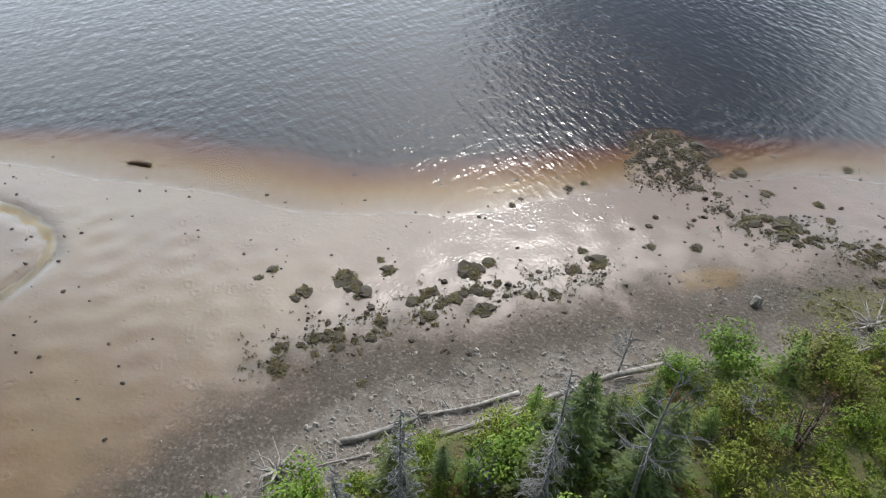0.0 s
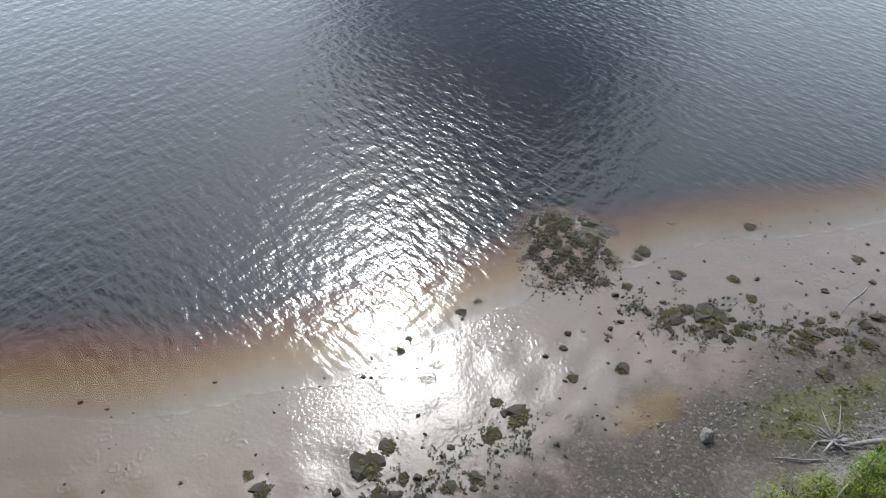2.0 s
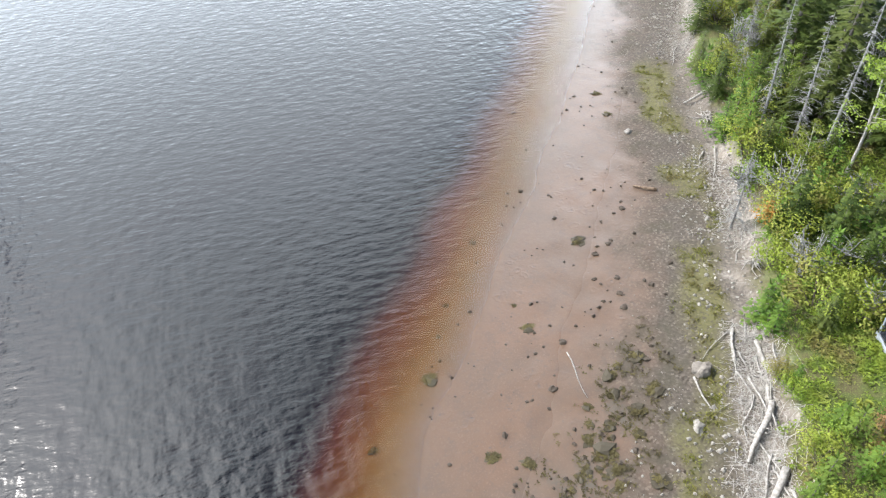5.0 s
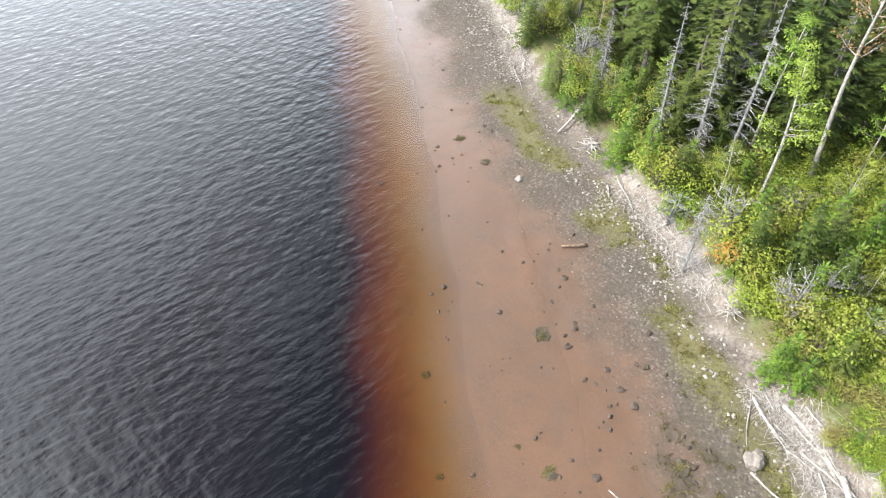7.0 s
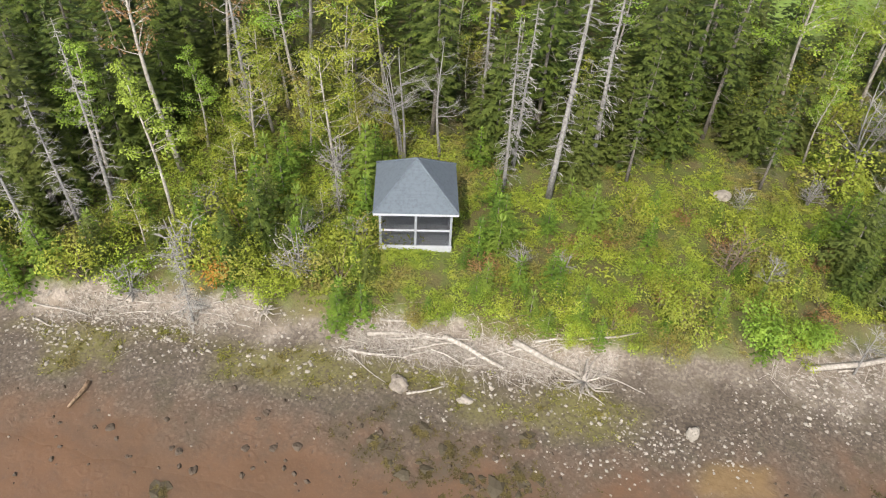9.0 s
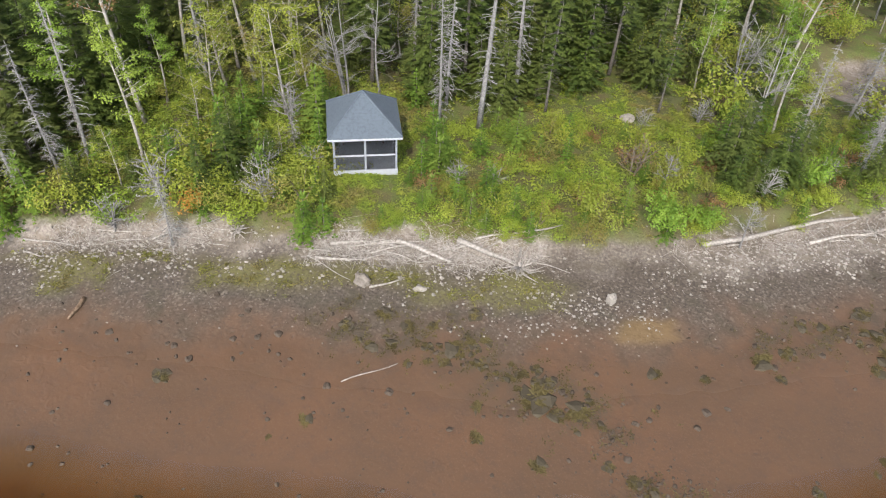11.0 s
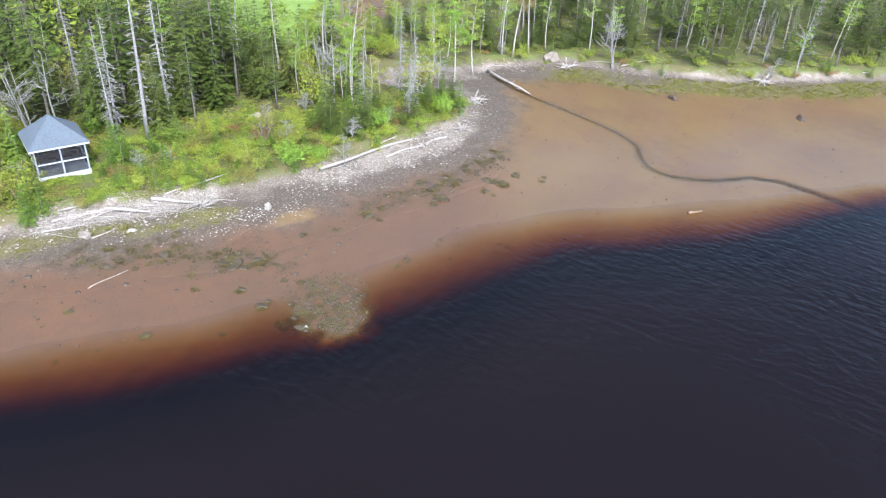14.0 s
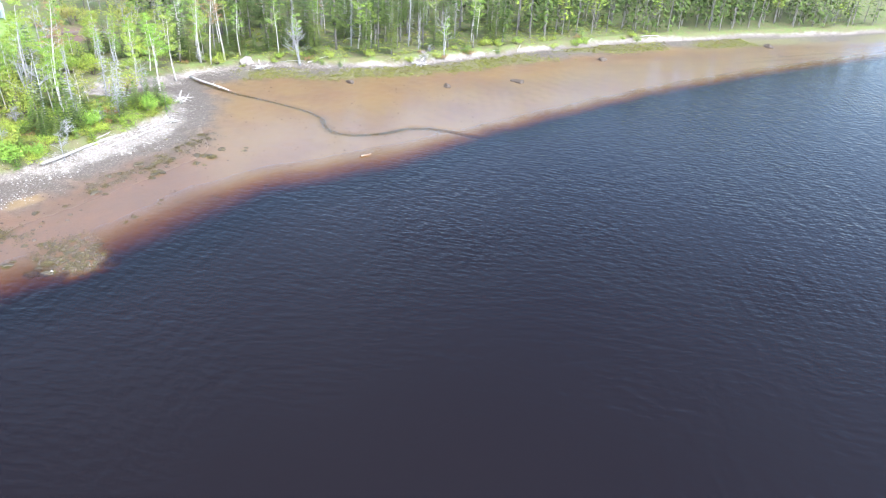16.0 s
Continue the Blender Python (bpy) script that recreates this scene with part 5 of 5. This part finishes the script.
tufts("bay_grass", scattered(16000, 28, 130, 10, 30, lambda x, y, v: 0.8 * v["grass"], 16), 0.26, 0.35, 6, "sedge", "olive-green sedge along the far bank", "grass", 16, 0.04)
tufts("shore_weed", scattered(40000, -12, 24, -30, 1, lambda x, y, v: 0.7 * v["weedy"], 15), 0.09, 0.13, 6, "weed", "matted brown weed on the wet shore stones", "weed", 15, 0.03)
tufts("lawn_grass", scattered(5000, -18, 6, 20, 68, lambda x, y, v: v["lawn"], 14), 0.12, 0.3, 8, "birch", "mown bright green lawn behind the trees", "grass", 14, 0.04)

# shrubs of the clearing and along the bank
rng = random.Random(31)
put = 0
for i in range(12000):
    if put >= 240:
        break
    x, y = (rng.uniform(-12, 20), rng.uniform(-16, 9)) if i % 2 else (rng.uniform(-46, 22), rng.uniform(-36, 14)) if i % 8 == 0 else (rng.uniform(22, 110), rng.uniform(16, 32))
    v = plan(np.array([x]), np.array([y]))
    db, lawn = float(v["db"][0]), float(v["lawn"][0])
    clearing = -16 < x < 20 and 1.6 < db < 11
    bank = (0.9 if x < 22 else 0.5) < db < (4.5 if x < 22 else 3.0)
    if not (clearing or bank) or lawn > 0.1 or math.hypot(x - HUT[0], y - HUT[1]) < 3.6 or (abs(x + 11.6) < 1.5 and -17 < y < -12):
        continue
    put += 1
    pick = rng.random()
    if pick > 0.9:
        brown_bush.put(x, y, rng.uniform(0.6, 1.0), rng.uniform(0, 360), which=0 if pick < 0.965 else 1)
    elif pick < 0.24:
        young.put(x, y, rng.uniform(0.35, 0.95), rng.uniform(0, 360))
    else:
        shrubs.put(x, y, rng.uniform(0.45, 1.1) * (1.3 if x < -15 or x > 22 else 1.0), rng.uniform(0, 360), which=rng.choice((0, 1, 1, 3, 2) if x < 4 else (0, 1, 1, 0, 3)))


# young growth in the open ground beside and behind the hut
for x, y, k, s in [(-24.3, -10.7, 2, 0.95), (-26.6, -5.5, 2, 1.1), (-22.6, -8.2, 2, 0.8), (-25.6, -8.0, 2, 1.0), (-20.8, -5.6, 2, 0.85), (-23.4, -13.4, 2, 0.6), (-27.6, -11.4, 0, 0.7), (-17.6, -13.2, 2, 0.38)]:
    birches.put(x, y, s, 67 * x, which=k)
for x, y, k, s in [(-9.2, -9.6, 2, 1.2), (-7.2, -11.2, 2, 1.1), (-13.7, -3.8, 1, 0.75), (-13.4, -17.2, 0, 0.9), (-20.6, -12.6, 1, 0.9), (-19.4, -14.8, 0, 0.9), (-18.4, -7.4, 1, 0.85), (-22.0, -10.6, 1, 1.0), (-23.2, -16.0, 0, 0.9)]:
    young.put(x, y, s, 31 * x, which=k)
brown_bush.put(-19.6, -9.3, 1.3, 20, which=1)
brown_bush.put(-21.1, -19.0, 1.5, 80, which=1)
put = 0
for i in range(400):
    x, y = rng.uniform(-30, -12), rng.uniform(-19, -3)
    if put >= 46 or not inside(x, y, HUT_CLEARING) or math.hypot(x - HUT[0], y - HUT[1]) < 3.3 or float(plan(np.array([x]), np.array([y]))["db"][0]) < 1.2:
        continue
    put += 1
    if rng.random() < 0.3:
        young.put(x, y, rng.uniform(0.45, 0.9), rng.uniform(0, 360))
    else:
        shrubs.put(x, y, rng.uniform(0.7, 1.3), rng.uniform(0, 360), which=rng.choice((0, 1, 2)))

# the thicket along the bank in front of the tall spruces
put = 0
for i in range(4000):
    if put >= 105:
        break
    x, y = rng.uniform(-46, -13.5), rng.uniform(-36, -8)
    db = float(plan(np.array([x]), np.array([y]))["db"][0])
    if not 0.9 < db < 6.0 or math.hypot(x - HUT[0], y - HUT[1]) < 3.4 or y < -0.9 * x - 30.5 and x > -15:
        continue
    put += 1
    pick, spin = rng.random(), rng.uniform(0, 360)
    if pick < 0.24:
        young.put(x, y, rng.uniform(0.6, 1.2), spin)
    elif pick < 0.48:
        mid_spruces.put(x, y, rng.uniform(0.3, 0.6), spin)
    elif pick < 0.56:
        brown_bush.put(x, y, rng.uniform(0.9, 1.4), spin, which=1)
    elif pick < 0.66:
        birches.put(x, y, rng.uniform(0.28, 0.42), spin, which=rng.choice((0, 2)))
    else:
        shrubs.put(x, y, rng.uniform(0.8, 1.5), spin, which=rng.choice((0, 1, 2)))


def cottage():
    """A cottage at the far end of the lawn with a white-railed deck on posts."""
    root = base("cottage", "white cottage with a railed deck behind the lawn", "house", "", pose(-6.5, 58.0, height(-6.5, 58.0), 0, 0, 8))
    g = Geo()
    g.box((-5, 2.2, -0.3), (5, 9, 4.6))
    part("wall", g.mesh("wall"), M["white"], root, "white boarded wall")
    g = Geo()
    g.add([(-5.6, 1.5, 4.4), (5.6, 1.5, 4.4), (5.6, 9.7, 4.4), (-5.6, 9.7, 4.4), (-5.6, 5.6, 6.9), (5.6, 5.6, 6.9)], [(0, 1, 5, 4), (2, 3, 4, 5), (0, 4, 3), (1, 2, 5), (3, 2, 1, 0)])
    part("roof", g.mesh("roof"), M["shingle"], root, "grey shingle roof")
    g = Geo()
    g.box((-5.2, -0.6, 1.75), (5.2, 2.19, 1.9))
    part("deck", g.mesh("deck"), M["post"], root, "grey deck boards")
    for x in (-5, -2.5, 0, 2.5, 5):
        g = Geo()
        g.box((x - 0.08, -0.5, -0.3), (x + 0.08, -0.34, 2.9))
        part("deck_post", g.mesh("deck_post"), M["white"], root, "white post")
    for z in (2.15, 2.8):
        g = Geo()
        g.box((-5.1, -0.58, z), (5.1, -0.51, z + 0.09))
        part("railing", g.mesh("railing"), M["white"], root, "white railing")
    for i in range(50):
        g = Geo()
        x = -5 + i * 0.204
        g.box((x - 0.025, -0.565, 2.24), (x + 0.025, -0.525, 2.8))
        part("baluster", g.mesh("baluster"), M["white"], root)
    for x in (-3.4, -1.1, 1.1, 3.4):
        win = Geo()
        win.box((x - 0.8, 2.10, 2.2), (x + 0.8, 2.198, 3.9))
        frame_ = part("window", win.mesh("window"), M["white"], root, "white window frame")
        pane = Geo()
        pane.box((x - 0.7, 2.07, 2.3), (x + 0.7, 2.098, 3.8))
        part("pane", pane.mesh("pane"), M["pane"], frame_, "dark glass pane")


n = Nodes("window_glass")
M["pane"] = n.set(Base_Color=(0.02, 0.028, 0.035), Roughness=0.08)
cottage()


def wood_stack():
    """Dark boards stacked on bare earth at the edge of the lawn."""
    root = base("board_stack", "low stack of dark weathered boards on bare earth", "wood stack", "", pose(9.5, 46.5, height(9.5, 46.5), 0, 0, 4))
    for k in range(5):
        for j in range(4):
            g = Geo()
            g.box((-2.6 + 0.07 * ((j * 7 + k) % 3), -0.6 + j * 0.31, 0.1 * k + 0.01), (2.6 - 0.1 * ((j + 2 * k) % 3), -0.6 + j * 0.31 + 0.28, 0.1 * k + 0.095))
            part("board", g.mesh("board"), M["dark_wall"], root)


wood_stack()


def log(name, p, q, r, mat, label, group="", seed=0, stubs=3, category="driftwood"):
    """A weathered log from p to q: crooked, tapered, with broken branch stubs."""
    rng = random.Random(seed)
    p, q = Vector(p), Vector(q)
    d = q - p
    c = d.length
    g = Geo()
    across = d.cross(Vector((0, 0, 1))).normalized()
    pts = [p + d * f + across * c * 0.03 * math.sin(5 * f + seed) + Vector((0, 0, 0.02 * c * math.sin(3.1 * f))) for f in (0, 0.2, 0.4, 0.6, 0.8, 1)]
    g.tube(pts, [r * 1.15, r, r * 0.93, r * 0.82, r * 0.68, r * 0.5], 7)
    me = g.mesh(name, True)
    ob = thing(name, me, M[mat], label, category, group)
    for k in range(stubs):
        s = Geo()
        f = rng.uniform(0.15, 0.95)
        a = p + d * f
        w = (across * rng.choice((-1, 1)) + d.normalized() * rng.uniform(0, 0.8) + Vector((0, 0, rng.uniform(0.1, 0.9)))).normalized()
        ln = rng.uniform(0.25, 0.8) * min(1, c / 4)
        s.tube([a, a + w * ln * 0.6, a + w * ln + Vector((0, 0, 0.05))], [r * 0.4, r * 0.28, r * 0.1], 4)
        part("branch_stub", s.mesh("branch_stub"), M[mat], ob)
    return ob


def lying(name, a, b, r, mat, label, group="", seed=0, stubs=3, lift=0.0):
    za, zb = height(*a) + r * 0.8 + lift, height(*b) + r * 0.6 + lift
    return log(name, (*a, za), (*b, zb), r, mat, label, group, seed, stubs)


lying("driftwood_log", (5.6, -7.1), (15.7, 1.0), 0.13, "drift", "long bleached driftwood trunk lying along the bank foot", seed=1, stubs=5)
lying("driftwood_log", (11.2, -3.6), (14.6, -1.0), 0.09, "drift", "bleached driftwood pole on the gravel", seed=2)
lying("driftwood_log", (-20.55, -25.5), (-20.2, -26.8), 0.10, "brown_log", "short brown log lying on the mud", seed=3, stubs=0)
lying("driftwood_pole", (-7.0, -23.8), (-5.3, -21.7), 0.03, "drift", "thin pale pole lying on the mud", seed=4, stubs=1)
lying("driftwood_pole", (-8.7, -18.4), (-7.5, -17.1), 0.05, "drift", "thin pale stick beside the boulder", seed=5, stubs=0)
lying("driftwood_log", (22.8, 21.8), (26.6, 14.4), 0.15, "drift", "long bleached trunk lying beside the brook mouth", seed=6, stubs=6, lift=0.25)
lying("driftwood_log", (23.6, 21.2), (27.0, 14.8), 0.12, "brown_log", "dark wet trunk lying beside the brook mouth", seed=7, stubs=2, lift=0.1)
lying("driftwood_log", (36.3, -11.3), (37.6, -10.9), 0.13, "brown_log", "dark sodden log end in the shallow water", seed=30, stubs=2)
lying("driftwood_log", (-31.9, -26.5), (-30.0, -27.9), 0.11, "drift", "bleached driftwood log on the shore grass", seed=8)
lying("driftwood_log", (-12.0, -16.8), (-8.4, -15.0), 0.10, "drift", "long bleached driftwood log on the eroded bank", "driftwood on the bank", 9, 4, 0.15)
lying("driftwood_log", (-8.9, -15.2), (-5.8, -14.9), 0.13, "drift", "long bleached driftwood log on the eroded bank", "driftwood on the bank", 10, 4, 0.1)
lying("driftwood_log", (-6.0, -13.8), (-2.8, -13.4), 0.15, "drift", "thick bleached driftwood log on the eroded bank", "driftwood on the bank", 11, 4, 0.15)
lying("driftwood_log", (-12.2, -18.0), (-10.4, -17.2), 0.08, "drift", "bleached driftwood log on the eroded bank", "driftwood on the bank", 12, 2, 0.05)
lying("driftwood_log", (16.9, 1.2), (13.6, -1.6), 0.12, "drift", "bleached driftwood log at the bank foot", "driftwood on the bank", 13)
rng = random.Random(44)
bl = np.array(BANK_LINE)
for i in range(64):
    zone = rng.choice(((-12.8, -2), (-12.8, -2), (-12.8, -2), (-12.8, -2), (-26, -17), (-48, -36), (5, 20), (22, 60), (60, 110)))
    x = rng.uniform(*zone)
    y = float(np.interp(x, bl[:, 0], bl[:, 1])) + rng.uniform(-0.5, 1.5)
    slope = math.atan2(float(np.interp(x + 1, bl[:, 0], bl[:, 1]) - np.interp(x - 1, bl[:, 0], bl[:, 1])), 2)
    a = slope + rng.gauss(0, 0.28)
    ln = rng.uniform(0.8, 3.0) * (1 if x < 24 else 1.6)
    r = rng.uniform(0.02, 0.06) * (1 if x < 24 else 1.6)
    lying("driftwood_branch", (x, y), (x + math.cos(a) * ln, y + math.sin(a) * ln), r, "drift", "bleached driftwood branch washed up on the bank", "driftwood on the bank", 200 + i, 2, rng.uniform(0, 0.12))


def root_wad(x, y, s, spin, seed, label, up=0.5):
    """A torn-out stump: short trunk with crooked roots spreading from it."""
    rng = random.Random(seed)
    g = Geo()
    g.tube([(0, 0, -0.1), (0.1, 0.02, 0.3), (0.3, 0.1, 0.45 + 0.35 * up), (0.62, 0.16, 0.5 + 0.75 * up)], [0.24, 0.16, 0.11, 0.05], 8)
    ob = thing("root_stump", g.mesh("root_stump", True), M["drift"], label, "stump")
    for k in range(17):
        r = Geo()
        a = 6.283 * k / 17 + rng.uniform(-0.2, 0.2)
        ln = rng.uniform(0.7, 1.7)
        p1 = polar(a) * ln * 0.45 + Vector((0, 0, rng.uniform(0.05, 0.55)))
        p2 = polar(a + rng.uniform(-0.5, 0.5)) * ln + Vector((0, 0, rng.uniform(-0.05, 0.7) * up * 1.6))
        r.tube([(0, 0, 0.25), p1, p2], [0.085, 0.05, 0.012], 5)
        part("root", r.mesh("root", True), M["drift"], ob)
    ob.matrix_basis = pose(x, y, height(x, y), 0, 0, spin) @ Matrix.Diagonal((s, s, s, 1))


root_wad(20.1, 10.4, 1.25, 30, 1, "bleached tree root washed up at the brook mouth", 0.9)
root_wad(-2.45, -13.6, 0.9, 100, 2, "bleached upright stump with spreading roots", 1.0)
root_wad(18.4, 3.3, 0.8, 200, 3, "weathered stump with tangled roots at the bank", 0.8)
root_wad(14.6, -0.9, 0.55, 250, 4, "small bleached root at the bank foot", 0.8)
root_wad(-16.6, -18.6, 0.6, 20, 5, "small bleached root among the shore grass", 0.3)
root_wad(-28.5, -25.8, 0.8, 20, 6, "grey root stump at the bank edge", 0.6)
root_wad(33, 24.5, 1.2, 80, 7, "bleached root stump on the far bank", 0.8)
root_wad(57, 21.5, 1.2, 10, 8, "bleached root stump on the far bank", 0.6)


def twig_litter():
    rng = random.Random(61)
    for i in range(3600):
        lo, hi = rng.choice(((-12.8, -2), (-12.8, -2), (-12.8, -2), (-12.8, -2), (-25, -18), (-46, -36), (4, 20), (22, 70)))
        x = rng.uniform(lo, hi)
        y = float(np.interp(x, bl[:, 0], bl[:, 1])) + rng.gauss(0.6, 0.6)
        a, ln = rng.choice((rng.gauss(0.25, 0.4), rng.gauss(-1.1, 0.7))), rng.uniform(0.2, 1.0)
        p = Vector((x, y, 0))
        q = p + polar(a) * ln
        yield p, q, rng.uniform(0.006, 0.015), rng.uniform(0.02, 0.14), rng.uniform(0.02, 0.14)


litter = list(twig_litter())
za = plan(np.array([p.x for p, *_ in litter]), np.array([p.y for p, *_ in litter]))["z"]
zb = plan(np.array([q.x for _, q, *_ in litter]), np.array([q.y for _, q, *_ in litter]))["z"]
g = Geo()
for (p, q, r, u, w), a, b in zip(litter, za, zb):
    g.tube([(p.x, p.y, a + u), (q.x, q.y, b + w)], [r, r * 0.5], 3, False)
thing("driftwood_twigs", g.mesh("driftwood_twigs"), M["drift"], "tangle of bleached twigs and roots on the eroded bank", "twigs", kind="stuff")
